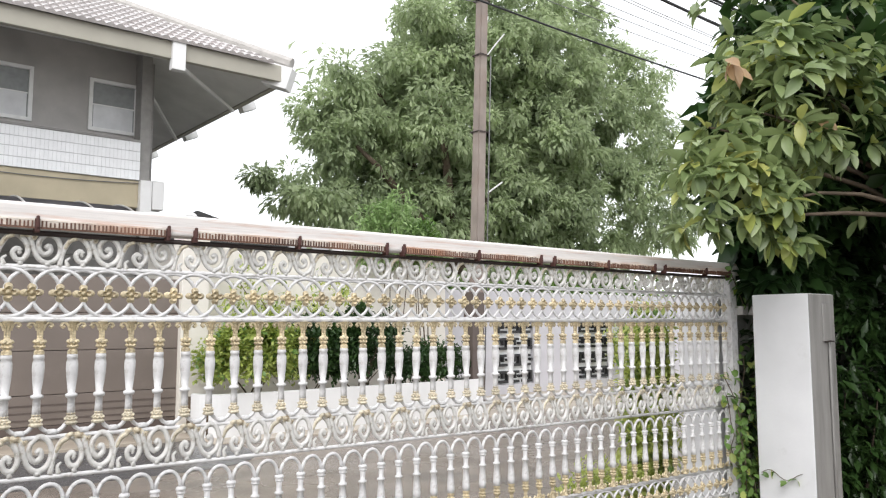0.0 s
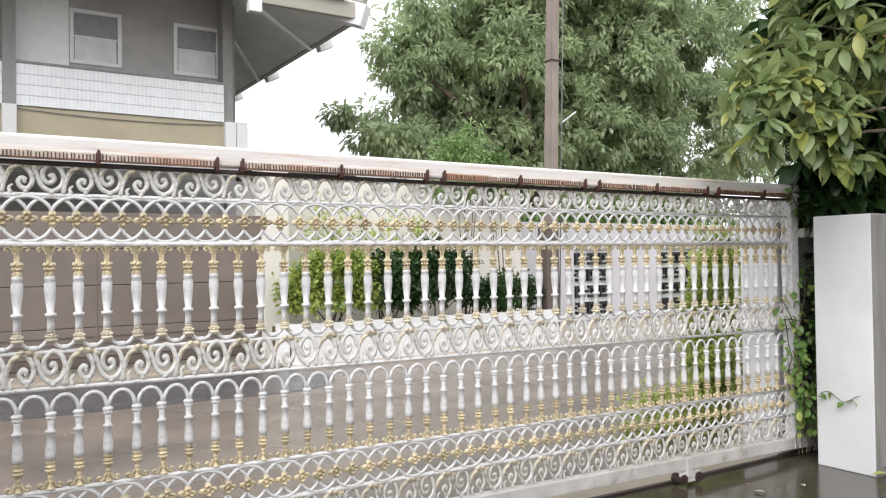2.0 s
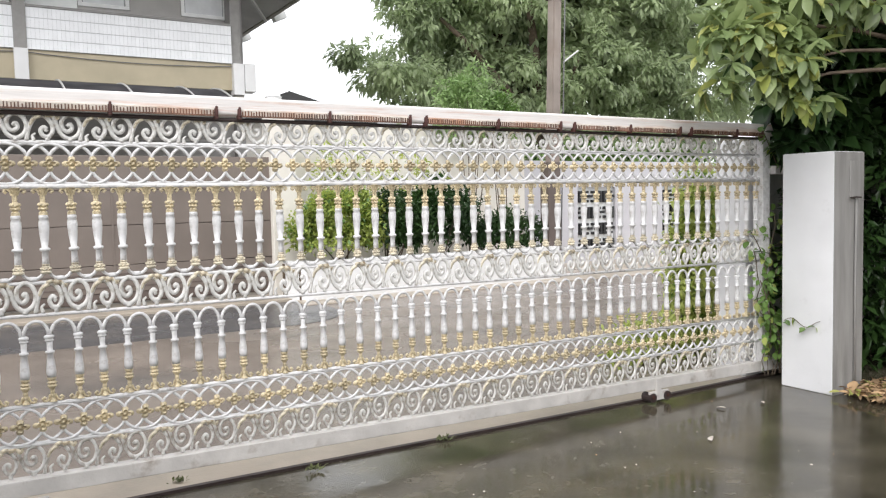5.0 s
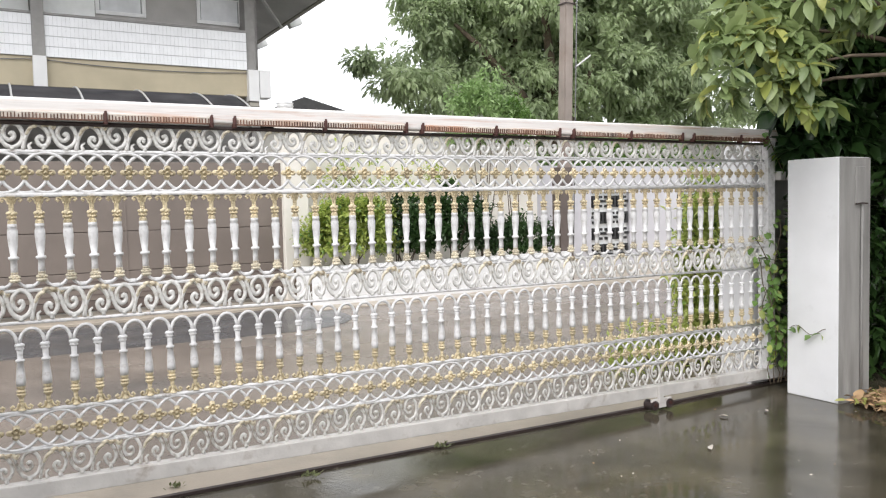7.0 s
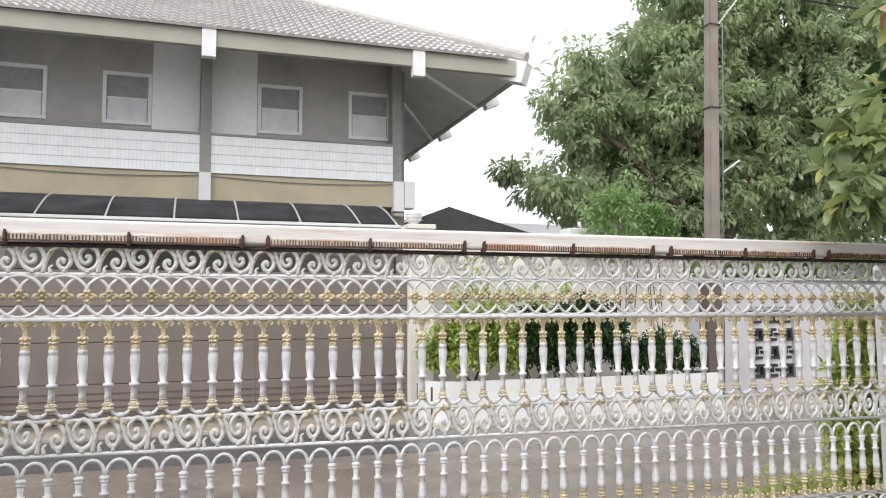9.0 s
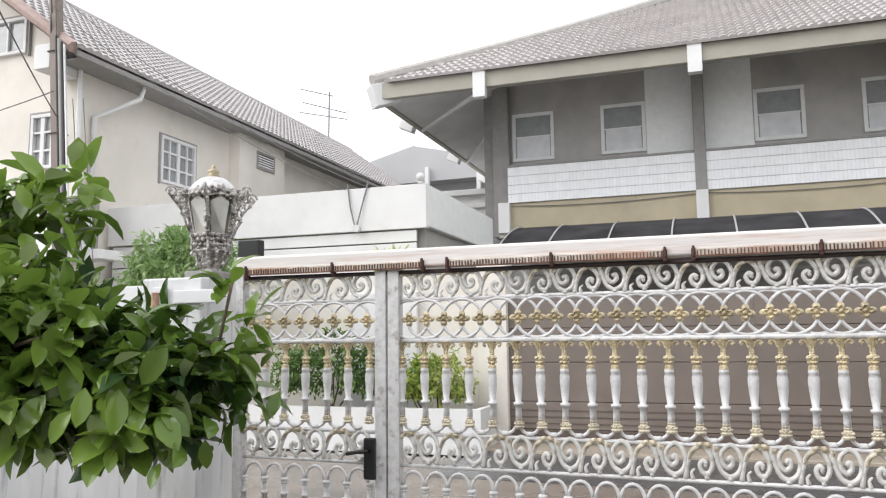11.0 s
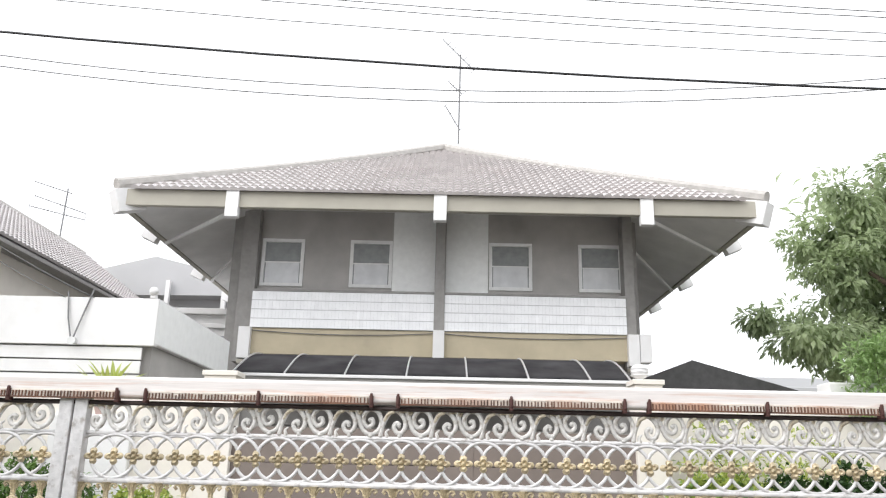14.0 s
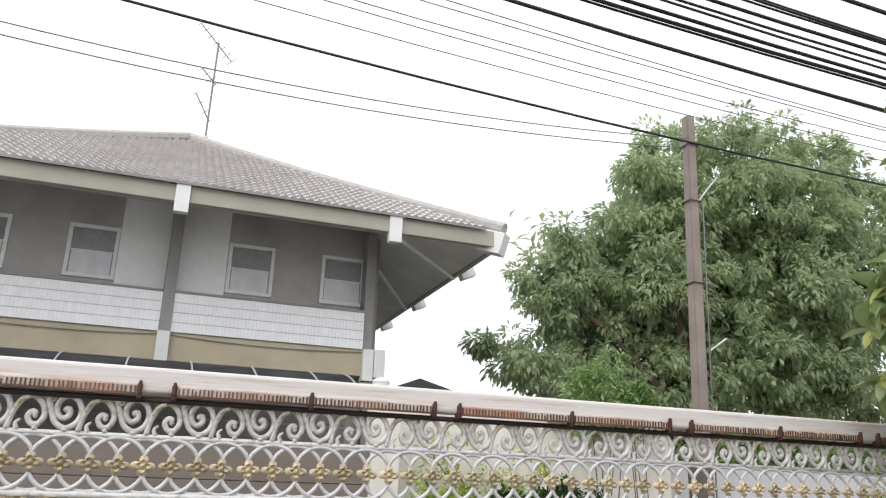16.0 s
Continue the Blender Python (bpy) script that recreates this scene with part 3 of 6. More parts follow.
def fill_panel(g, x0, x1):
    """Rails, balusters, rings, rosettes and scrolls between two stiles."""
    for name, z, r in (("rail", Z_R1, 0.009), ("rail", Z_R2, 0.0125), ("rail", Z_R3, 0.009), ("rail", Z_R4, 0.009), ("rail", Z_R5, 0.011), ("rail", Z_R6, 0.009)):
        part(name, dropped(tube(bmesh.new(), [(x0, 0, z), ((x0 + x1) / 2, 0, z + 0.003), (x1, 0, z)], r, 8)), M_gate, g, smooth=True)
    n = int(round((x1 - x0 - 0.05) / PITCH))
    p = (x1 - x0 - 0.045) / n
    for i in range(n + 1):
        x = x0 + 0.006 + i * p + rng.normal(0, 0.0016)
        tilt = rng.normal(0, 0.5)
        m = pose(x, 0, Z_R2 - 0.006, 0, tilt, 0)
        b = hung("baluster", GM["baluster"], g, m, Z_R2, lean=False)
        hung("capital", GM["capital"], b, m, Z_R2, "worn gold capital", lean=False)
        hung("base", GM["base"], b, m, Z_R2, "gold-flecked base", lean=False)
        m = pose(x, 0, Z_R5 + 0.01, 0, rng.normal(0, 0.5), 0)
        b = hung("lower_baluster", GM["lower"], g, m, Z_R5, lean=False)
        hung("foot", GM["foot"], b, m, Z_R5, "worn gold foot", lean=False)
        if i < n:
            hung("arch", GM["arch"], g, pose(x, 0, 0), 0.94)
            hung("ogee", GM["ogee"], g, pose(x, 0, 0), 1.22)
    k = int(round((x1 - x0) / FLOWER))
    f = (x1 - x0) / k
    for zc in ((Z_R1 + Z_R2) / 2 + 0.002, (Z_R5 + Z_R6) / 2):
        for i in range(k):
            x = x0 + (i + 0.5) * f
            hung("ring", GM["ring"], g, Matrix.Translation((x, 0.002 * (-1) ** i, zc)) @ Matrix.Diagonal((f / FLOWER, 1, 1.02 if zc > 1 else 0.95, 1)), zc)
            hung("rosette", GM["rosette"], g, pose(x + rng.normal(0, 0.002), -0.006, zc, 0, rng.normal(0, 4), 0), zc)
    s = max(int(round((x1 - x0) / SCROLL)), 1)
    w = (x1 - x0) / s
    for z, tall in ((Z_R1 + 0.006, 1.0), (Z_R4 + 0.010, 1.2), (0.262, 1.14)):
        for i in range(s):
            m = Matrix.Translation((x0 + i * w - 0.06, 0, z)) @ Matrix.Diagonal((w / SCROLL, 1, tall, 1))
            b = hung("scroll", GM["scroll" if z > 1 else "scroll_low"], g, m, z)
            hung("scroll_leaf", GM["scroll_leaf"], b, m, z, "gold-flecked cast leaf")


gate = thing("sliding_gate", (-2.7, 0, 0.0), "white cast ornamental sliding gate with gold capitals, rusting on top", "gate")
part("top_rail", box(-6.63, 0.16, -0.045, 0.045, 2.012, 2.108, 0.014, 3), M_rail, gate, "white top rail streaked with rust")
part("stile", box(-5.755, -5.695, -0.03, 0.03, 0.20, 2.036, 0.004), M_gate, gate)
part("stile", box(0.01, 0.10, -0.04, 0.04, 0.075, 2.036, 0.004), M_gate, gate)
part("stile", box(-0.042, -0.028, -0.012, 0.012, 0.16, 1.99, 0.003), M_gate, gate)
part("bottom_rail", dropped(box(-5.755, 0.62, -0.035, 0.035, 0.172, 0.255, 0.006)), M_base_rail, gate, "grey painted bottom rail")
part("under_rod", tube(bmesh.new(), [(-6.6, -0.012, 1.992), (-3, -0.012, 1.99), (0.14, -0.012, 1.992)], 0.0105, 8), M_dark, gate, "dark rusted rod under the top rail", True)
fill_panel(gate, -5.695, 0.01)


def spike_strip(x0, x1):
    bm = bmesh.new()
    add_box(bm, x0, x1, -0.052, -0.0455, 2.036, 2.043)
    add_box(bm, x0, x1, -0.050, -0.0465, 2.006, 2.036)
    return bm


def teeth_row(x0, x1):
    bm = bmesh.new()
    n = int((x1 - x0) / 0.0145)
    for i in range(n):
        x = x0 + (i + 0.5 + rng.normal(0, 0.06)) * (x1 - x0) / n
        add_box(bm, x - 0.0027, x + 0.0027, -0.056, -0.0502, 2.012, 2.0365 - abs(rng.normal(0, 0.003)))
    add_box(bm, x0, x1, -0.055, -0.0505, 2.004, 2.0115)
    return bm


clip_me = mesh_of("clip", boxes([(-0.009, 0.009, -0.060, -0.02, 1.99, 2.045), (-0.006, 0.006, -0.066, -0.05, 2.005, 2.055)], 0.004), M_clip)
for c in (-6.56, -6.05, -5.56, -5.43, -4.92, -4.41, -4.29, -3.78, -3.27, -3.16, -2.63, -2.12, -2.0, -1.48, -0.97, -0.85, -0.33, -0.02):
    put("clip", clip_me, gate, pose(c, 0, 0))
for a, b in ((-6.56, -6.05), (-6.05, -5.56), (-5.43, -4.92), (-4.92, -4.41), (-4.29, -3.78), (-3.78, -3.27), (-3.16, -2.63), (-2.63, -2.12), (-2.0, -1.48), (-1.48, -0.97), (-0.85, -0.33), (-0.33, -0.02)):
    strip = part("spike_strip", spike_strip(a + 0.01, b - 0.01), M_strip, gate, "pale comb strip patched with rust")
    part("teeth", teeth_row(a + 0.01, b - 0.01), M_teeth, strip, "dark rusty teeth")
# roller carriage
for x in (-1.21, -5.3):
    ro = part("roller_carriage", boxes([(x - 0.02, x + 0.03, -0.055, -0.035, 0.06, 0.19), (x - 0.085, x + 0.115, -0.05, -0.03, 0.025, 0.095)], 0.004), M_base_rail, gate, "rust-specked steel roller carriage")
    for dx in (-0.06, 0.09):
        bm = bmesh.new()
        tube(bm, [(x + dx, -0.06, 0.05), (x + dx, 0.03, 0.05)], 0.035, 12)
        part("roller", bm, M_dark, ro)
        bm = bmesh.new()
        tube(bm, [(x + dx, -0.068, 0.055), (x + dx, -0.05, 0.055)], 0.014, 6)
        part("bolt", bm, M_clip, ro)

door = thing("pedestrian_gate", (-6.2, 0, 0.0), "white cast ornamental pedestrian gate leaf with a black lever lock", "gate")
part("stile", box(-5.825, -5.765, -0.03, 0.03, 0.10, 2.03, 0.004), M_gate, door)
part("stile", box(-6.64, -6.59, -0.03, 0.03, 0.10, 2.03, 0.004), M_gate, door)
part("bottom_rail", dropped(box(-6.64, -5.765, -0.03, 0.03, 0.12, 0.255, 0.006)), M_base_rail, door)
fill_panel(door, -6.59, -5.825)
lock = part("lock_case", box(-5.875, -5.815, -0.055, -0.03, 0.98, 1.18, 0.006), M_black, door, "black lock case")
part("lever", tube(bmesh.new(), [(-5.845, -0.055, 1.12), (-5.845, -0.085, 1.12), (-5.88, -0.09, 1.118), (-5.95, -0.088, 1.105)], 0.009, 7), M_black, lock, smooth=True)
part("bolt", box(-5.83, -5.74, -0.05, -0.03, 0.84, 0.87, 0.005), M_black, door)

# ---- gate posts, lamp, walls of this side ----
pil = thing("gate_pillar", (0.19, -0.44, 0), "square white rendered pillar, grey and streaked on one face, on wet concrete", "pillar")
part("shaft", box(0.0, 0.385, -0.655, -0.225, 0, 1.85, 0.008), M_pillar, pil)
# thin grey sheet: real streaks plus the shade of this side as colour
part("weathered_shaded_face", box(0.004, 0.381, -0.662, -0.656, 0.0, 1.845), M_pillar_old_shade, pil, "weathered face, its grey also holding the shade of that side")
part("conduit", tube(bmesh.new(), [(0.26, -0.675, 0.05), (0.258, -0.675, 0.9), (0.262, -0.675, 1.5)], 0.011, 6), M_pillar_old_shade, pil, smooth=True)
part("recess_plate", box(0.18, 0.30, -0.676, -0.663, 1.50, 1.78, 0.004), M_pillar_old_shade, pil)
part("hook", tube(bmesh.new(), [(0.16, -0.69, 1.50), (0.22, -0.70, 1.505), (0.30, -0.69, 1.50)], 0.006, 5), M_dark, pil)
part("guide_arm", boxes([(0.10, 0.24, -0.09, -0.02, 1.70, 1.77), (0.17, 0.24, -0.24, -0.09, 1.70, 1.77)], 0.006), M_base_rail, pil, "grey steel guide arm")
outer = thing("outer_pillar", (0.09, 0.25, 0), "white rendered gate pillar on the street side of the gate", "pillar")
part("shaft", box(-0.02, 0.20, 0.10, 0.40, -0.06, 2.0, 0.008), M_pillar, outer)
structure("wall_east", box(0.203, 9.0, 0.30, 0.50, -0.1, 2.0), M_pillar_old_shade, "old grey street wall beside the gate", "wall")
# side wall and overhead slab are added only to darken the corner behind the pillar
structure("shade_wall", box(2.6, 2.8, -9.0, 0.30, -0.1, 3.6), M_pillar_old_shade, "added grey side wall that blocks light under the trees", "wall")
structure("shade_slab", box(1.25, 2.8, -7.0, 0.5, 2.62, 2.72), M_bark, "added dark slab that keeps light off the ground under the tree", "roof")
structure("soil_bed", box(0.12, 2.6, -7.0, -0.70, -0.05, 0.035, 0.01), M_soil, "damp soil bed with fallen leaves", "soil")
lp = thing("gate_post", (-6.9, 0.05, 0), "white rendered gate post with rusty hinges", "pillar")
part("shaft", box(-7.14, -6.76, -0.16, 0.30, 0, 2.0, 0.01), M_stained, lp)
part("cap", box(-6.95, -6.77, -0.06, 0.18, 2.0, 2.045, 0.01), M_pillar_old_shade, lp, "stained cap")
for z in (1.86, 0.5):
    part("hinge_plate", boxes([(-6.92, -6.66, -0.185, -0.165, z, z + 0.07), (-7.05, -6.97, -0.19, -0.165, z - 0.02, z + 0.09)], 0.005), M_pillar, lp)
    part("hinge_pin", tube(bmesh.new(), [(-7.02, -0.2, z - 0.02), (-7.02, -0.2, z + 0.06)], 0.02, 8), M_rust, lp, "rusty hinge pin")
structure("wall_west", box(-9.5, -7.14, 0.02, 0.22, -0.1, 1.98, 0.005), M_stained, "white stained street wall", "wall")
structure("wall_yard_west", box(-9.6, -9.4, -9.0, 0.22, -0.1, 2.2), M_pillar, "white yard wall", "wall")
structure("wall_house_behind", box(-9.6, 2.8, -9.2, -9.0, -0.1, 3.2), M_cream, "cream wall of the house behind the driveway", "wall")
tagged(part("junction_box", box(-6.63, -6.50, -0.03, 0.03, 2.106, 2.20, 0.006), M_black), "small black box on the top rail", "box")


def lamp_ornate(x, y, z):
    """Six-sided lantern: milky panes between beaded ribs, lacy bands, curled brackets, white dome."""
    t = thing("post_lamp", (x, y, z), "ornate cast lantern with milky panes on the gate post", "lamp")
    n = 6

    def pt(r, zz, k):
        a = 2 * math.pi * (k + 0.92) / n
        return Vector((x + r * math.cos(a), y + r * math.sin(a), z + zz))

    def curl(bm, c, o, r, turns, flip=1, thick=0.006, start=0.0):
        m = int(14 * turns)
        tube(bm, [c + o * (r * (1 - 0.8 * i / m) * math.cos(start + flip * i * 0.45)) + Vector((0, 0, r * (1 - 0.8 * i / m) * math.sin(start + flip * i * 0.45))) for i in range(m + 1)], thick, 5)

    def crumbs(bm, a, b, m, r, spread):
        """Small cast leaves and beads strewn along a line."""
        for i in range(m):
            c = a.lerp(b, (i + 0.5) / m) + Vector(rng.normal(0, spread, 3))
            s_ = r * rng.uniform(0.7, 1.3)
            lathe(bm, [(0.2 * s_, -1.1 * s_), (s_, -0.2 * s_), (0.8 * s_, 0.5 * s_), (0.2 * s_, 1.2 * s_)], c, 5)

    bm = bmesh.new()
    lathe(bm, [(0.062, -0.004), (0.066, 0.012), (0.044, 0.026), (0.040, 0.045), (0.055, 0.07), (0.078, 0.095), (0.092, 0.115), (0.085, 0.125)], (x, y, z), 6)
    for k in range(n):
        crumbs(bm, pt(0.072, 0.03, k), pt(0.10, 0.115, k), 5, 0.012, 0.006)
        crumbs(bm, pt(0.06, 0.03, k + 0.5), pt(0.088, 0.11, k + 0.5), 4, 0.011, 0.006)
    part("base", bm, M_silver, t, "tapering cast leaf base")
    bm = bmesh.new()
    lathe(bm, [(0.05, 0.12), (0.072, 0.20), (0.10, 0.43), (0.09, 0.45)], (x, y, z), 6)
    part("lantern_core", bm, M_silver, t, "dark inner cage")
    for k in range(n):
        bm = bmesh.new()
        e0, e1 = 0.13, 0.87
        q = [pt(0.100, 0.205, k).lerp(pt(0.100, 0.205, k + 1), e0), pt(0.100, 0.205, k).lerp(pt(0.100, 0.205, k + 1), e1), pt(0.139, 0.385, k).lerp(pt(0.139, 0.385, k + 1), e1), pt(0.145, 0.415, k).lerp(pt(0.145, 0.415, k + 1), 0.5), pt(0.139, 0.385, k).lerp(pt(0.139, 0.385, k + 1), e0)]
        bm.faces.new([bm.verts.new(v) for v in q])
        bmesh.ops.solidify(bm, geom=bm.faces[:], thickness=0.006)
        part("pane", bm, M_frost, t, "milky glass pane")
    for k in range(n):
        bm = bmesh.new()
        tube(bm, [pt(0.112, 0.12, k), pt(0.112, 0.20, k), pt(0.156, 0.43, k)], 0.007, 6)
        crumbs(bm, pt(0.116, 0.19, k), pt(0.158, 0.42, k), 12, 0.011, 0.002)
        part("rib", bm, M_silver, t, "beaded rib")
        bm = bmesh.new()
        o = (pt(1, 0, k) - pt(0, 0, k)).normalized()
        tube(bm, smooth([pt(0.125, 0.21, k), pt(0.150, 0.27, k), pt(0.172, 0.33, k), pt(0.215, 0.385, k), pt(0.250, 0.425, k)], 3), 0.006, 5)
        curl(bm, pt(0.228, 0.432, k), o, 0.036, 1.3, 1)
        curl(bm, pt(0.190, 0.425, k), o, 0.026, 1.2, -1, 0.005, 2.0)
        curl(bm, pt(0.178, 0.372, k), o, 0.022, 1.1, 1, 0.005, 3.0)
        curl(bm, pt(0.155, 0.315, k), o, 0.017, 1.1, -1, 0.005)
        crumbs(bm, pt(0.175, 0.36, k), pt(0.245, 0.455, k), 7, 0.011, 0.009)
        crumbs(bm, pt(0.14, 0.25, k), pt(0.175, 0.35, k), 6, 0.009, 0.006)
        part("bracket", bm, M_silver, t, "curled cast bracket")
    bm = bmesh.new()
    for k in range(n):
        crumbs(bm, pt(0.158, 0.425, k), pt(0.158, 0.425, k + 1), 9, 0.015, 0.008)
        crumbs(bm, pt(0.150, 0.448, k), pt(0.150, 0.448, k + 1), 8, 0.014, 0.007)
        a, b = pt(0.152, 0.41, k), pt(0.152, 0.41, k + 1)
        tube(bm, [a, a.lerp(b, 0.25) + Vector((0, 0, 0.012)), a.lerp(b, 0.5) + Vector((0, 0, 0.02)), a.lerp(b, 0.75) + Vector((0, 0, 0.012)), b], 0.008, 5)
    part("crown_band", bm, M_silver, t, "crusted floral crown band")
    bm = bmesh.new()
    for k in range(n):
        for zz, rr in ((0.125, 0.100), (0.150, 0.105), (0.175, 0.109), (0.197, 0.112)):
            crumbs(bm, pt(rr, zz, k), pt(rr, zz, k + 1), 6, 0.0115, 0.004)
        tube(bm, [pt(0.114, 0.205, k), pt(0.114, 0.205, k + 1)], 0.006, 5)
        tube(bm, [pt(0.104, 0.117, k), pt(0.104, 0.117, k + 1)], 0.006, 5)
    part("lower_band", bm, M_silver, t, "lacy lower band")
    bm = bmesh.new()
    lathe(bm, [(0.145, 0.440), (0.125, 0.472), (0.098, 0.505), (0.066, 0.528), (0.035, 0.538)], (x, y, z), 16)
    part("dome", bm, M_gate, t, "white domed cap", True)
    bm = bmesh.new()
    lathe(bm, [(0.034, 0.534), (0.040, 0.545), (0.024, 0.552), (0.035, 0.566), (0.030, 0.578), (0.013, 0.586), (0.015, 0.598), (0.004, 0.612)], (x, y, z), 10)
    part("finial", bm, M_gold, t, "gold finial", True)


lamp_ornate(-6.86, 0.06, 2.045)

# ---- the house across the street ----
HC, EAVE, FY, WY, TY = -4.30, 8.075, 14.53, 17.58, 16.95
APEX = Vector((HC, FY + EAVE, 13.0))


def tiled(verts, faces, a, b, rise, inset_a, inset_b, pitch, row, lip=0.035, wave=0.035):
    """Curved roof tiles on a sloping face: eave from a to b, going up along rise (a vector); the ends draw in by inset_a and inset_b."""
    a, b, rise = Vector(a), Vector(b), Vector(rise)
    e, g = (b - a).normalized(), rise.normalized()
    nrm = e.cross(g)
    if nrm.z < 0:
        nrm = -nrm
    rows = int(rise.length / row)
    width = (b - a).length
    for k in range(rows):
        s0, s1 = k * row, (k + 1.12) * row
        lo = inset_a * s1 / rise.length
        hi = width - inset_b * s1 / rise.length
        i0, i1 = int(math.ceil(lo / pitch)), int(hi / pitch)
        for i in range(i0, i1):
            base = len(verts)
            for s, lift in ((s0, lip), (s1, 0.0)):
                for j in range(5):
                    u = i * pitch + pitch * j / 4
                    h = wave * math.sin(math.pi * j / 4) + 0.008 * ((i * 7 + k * 3) % 5) / 5
                    p = a + e * u + g * s + nrm * (lift + h)
                    verts.append(tuple(p))
            for j in range(5):
                u = i * pitch + pitch * j / 4
                verts.append(tuple(a + e * u + g * s0))
            for j in range(4):
                faces.append((base + j, base + j + 1, base + 6 + j, base + 5 + j))
                faces.append((base + 10 + j, base + 11 + j, base + j + 1, base + j))


def raw(name, verts, faces, material, parent, label="", kind=""):
    me = bpy.data.meshes.new(name)
    me.from_pydata(verts, [], faces)
    me.materials.append(material)
    ob = put(name, me, parent, None, label)
    if kind:
        ob["kind"] = kind
    return ob


house = thing("house", (HC, 22.5, 0), "two-storey white and grey house with a wide hipped tile roof", "house")
x0, x1, y0, y1 = HC - EAVE, HC + EAVE, FY, FY + 2 * EAVE
ZE = 8.30
bm = bmesh.new()
c = [bm.verts.new(p) for p in ((x0, y0, ZE), (x1, y0, ZE), (x1, y1, ZE), (x0, y1, ZE))]
top = bm.verts.new(APEX)
for i in range(4):
    bm.faces.new((c[i], c[(i + 1) % 4], top))
roof = part("roof", bm, M_roof, house, "grey-brown wavy tile roof")
for nm, a, b, mid in (("f", (x0, y0, ZE), (x1, y0, ZE), (HC, y0, ZE)), ("r", (x1, y0, ZE), (x1, y1, ZE), (x1, y0 + EAVE, ZE)), ("l", (x0, y1, ZE), (x0, y0, ZE), (x0, y0 + EAVE, ZE))):
    vs, fs = [], []
    up = APEX - Vector(mid)
    drop = up.normalized() * 0.14 - Vector((0, 0, 0.06))
    tiled(vs, fs, Vector(a) - drop, Vector(b) - drop, up + drop, EAVE, EAVE, 0.205, 0.40, 0.05, 0.05)
    raw("roof_tiles", vs, fs, M_roof, roof, "", "stuff")
for cx, cy in ((x0, y0), (x1, y0), (x1, y1), (x0, y1)):
    p0, p1 = Vector((cx, cy, ZE + 0.12)), APEX + Vector((0, 0, 0.08))
    pts = [p0.lerp(p1, t / 24) - Vector((0, 0, 0.10 * math.sin(math.pi * t / 24))) for t in range(25)]
    part("hip_ridge", tube(bmesh.new(), pts, 0.17, 8), M_ridge, roof)
# soffit: sloping underside
bm = bmesh.new()
o = 0.18
lowc = [bm.verts.new(p) for p in ((x0 + o, y0 + o, 7.98), (x1 - o, y0 + o, 7.98), (x1 - o, y1 - o, 7.98), (x0 + o, y1 - o, 7.98))]
k = 0.56
inn = [bm.verts.new((HC + (v.co.x - HC) * k, APEX.y + (v.co.y - APEX.y) * k, 7.98 + EAVE * (1 - k) * 0.30)) for v in lowc]
for i in range(4):
    bm.faces.new((lowc[i], inn[i], inn[(i + 1) % 4], lowc[(i + 1) % 4]))
bm.faces.new(inn)
part("soffit", bm, M_soffit, house, "dark eave soffit")
for row in ((x0 + 0.1, x1 - 0.1, y0, y0 + 0.16, 7.90, 8.32), (x0 + 0.1, x1 - 0.1, y1 - 0.16, y1, 7.90, 8.32), (x0, x0 + 0.16, y0 + 0.17, y1 - 0.17, 7.95, 8.32), (x1 - 0.16, x1, y0 + 0.17, y1 - 0.17, 7.95, 8.32)):
    part("fascia", box(*row, 0.01), M_fascia, house)
block = mesh_of("rafter_end", box(-0.16, 0.16, -0.09, 0.12, 7.63, 8.31, 0.012), M_wallwhite)
for bx in (-9.43, -4.30, 0.78):
    put("rafter_end", block, house, pose(bx, FY, 0), "white rafter end")
# planks at the sides and hips lean with the roof slope
sideb = mesh_of("rafter_end", box(-0.15, 0.15, -0.46, 0.0, -0.40, -0.02, 0.012), M_wallwhite)
for by in (FY + 3.45, FY + 8.0, FY + 12.0):
    put("rafter_end", sideb, house, pose(x1 + 0.02, by, 8.26, 0, 0, 90) @ Matrix.Rotation(radians(-24), 4, "X"), "white leaning rafter end")
    put("rafter_end", sideb, house, pose(x0 - 0.02, by, 8.26, 0, 0, -90) @ Matrix.Rotation(radians(-24), 4, "X"), "white leaning rafter end")
cornb = mesh_of("corner_rafter_end", box(-0.21, 0.21, -0.6, 0.10, -0.60, -0.02, 0.012), M_wallwhite)
put("corner_rafter_end", cornb, house, pose(x1, y0, 8.30, 0, 0, -135) @ Matrix.Rotation(radians(-18), 4, "X"), "white leaning corner rafter end")
put("corner_rafter_end", cornb, house, pose(x0, y0, 8.30, 0, 0, 135) @ Matrix.Rotation(radians(-18), 4, "X"), "white leaning corner rafter end")
for s in (-1, 1):
    X = lambda d: HC + s * d
    part("strut", tube(bmesh.new(), [(X(5.12), FY + 0.2, 7.88), (X(7.95), FY + 3.4, 7.90)], 0.055, 4), M_wallwhite, house)
    part("strut", tube(bmesh.new(), [(X(5.25), WY - 0.3, 7.90), (X(7.95), FY + 8.0, 7.90)], 0.055, 4), M_wallwhite, house)
# front wall with its openings
WIN = ((-9.35, -8.15), (-6.85, -5.65), (-2.93, -1.71), (-0.41, 0.83))
ZB, ZT = 6.62, 8.0
rows, prev = [], -9.75
for a, b in WIN:
    rows.append((prev, a, WY, WY + 0.2, ZB, ZT))
    prev = b
rows += [(prev, 1.0, WY, WY + 0.2, ZB, ZT), (-9.75, 1.0, WY, WY + 0.2, 4.3, ZB), (-9.75, 1.0, WY, WY + 0.2, ZT, 9.4)]
for row in rows:
    part("front_wall", box(*row), M_darkwall, house)
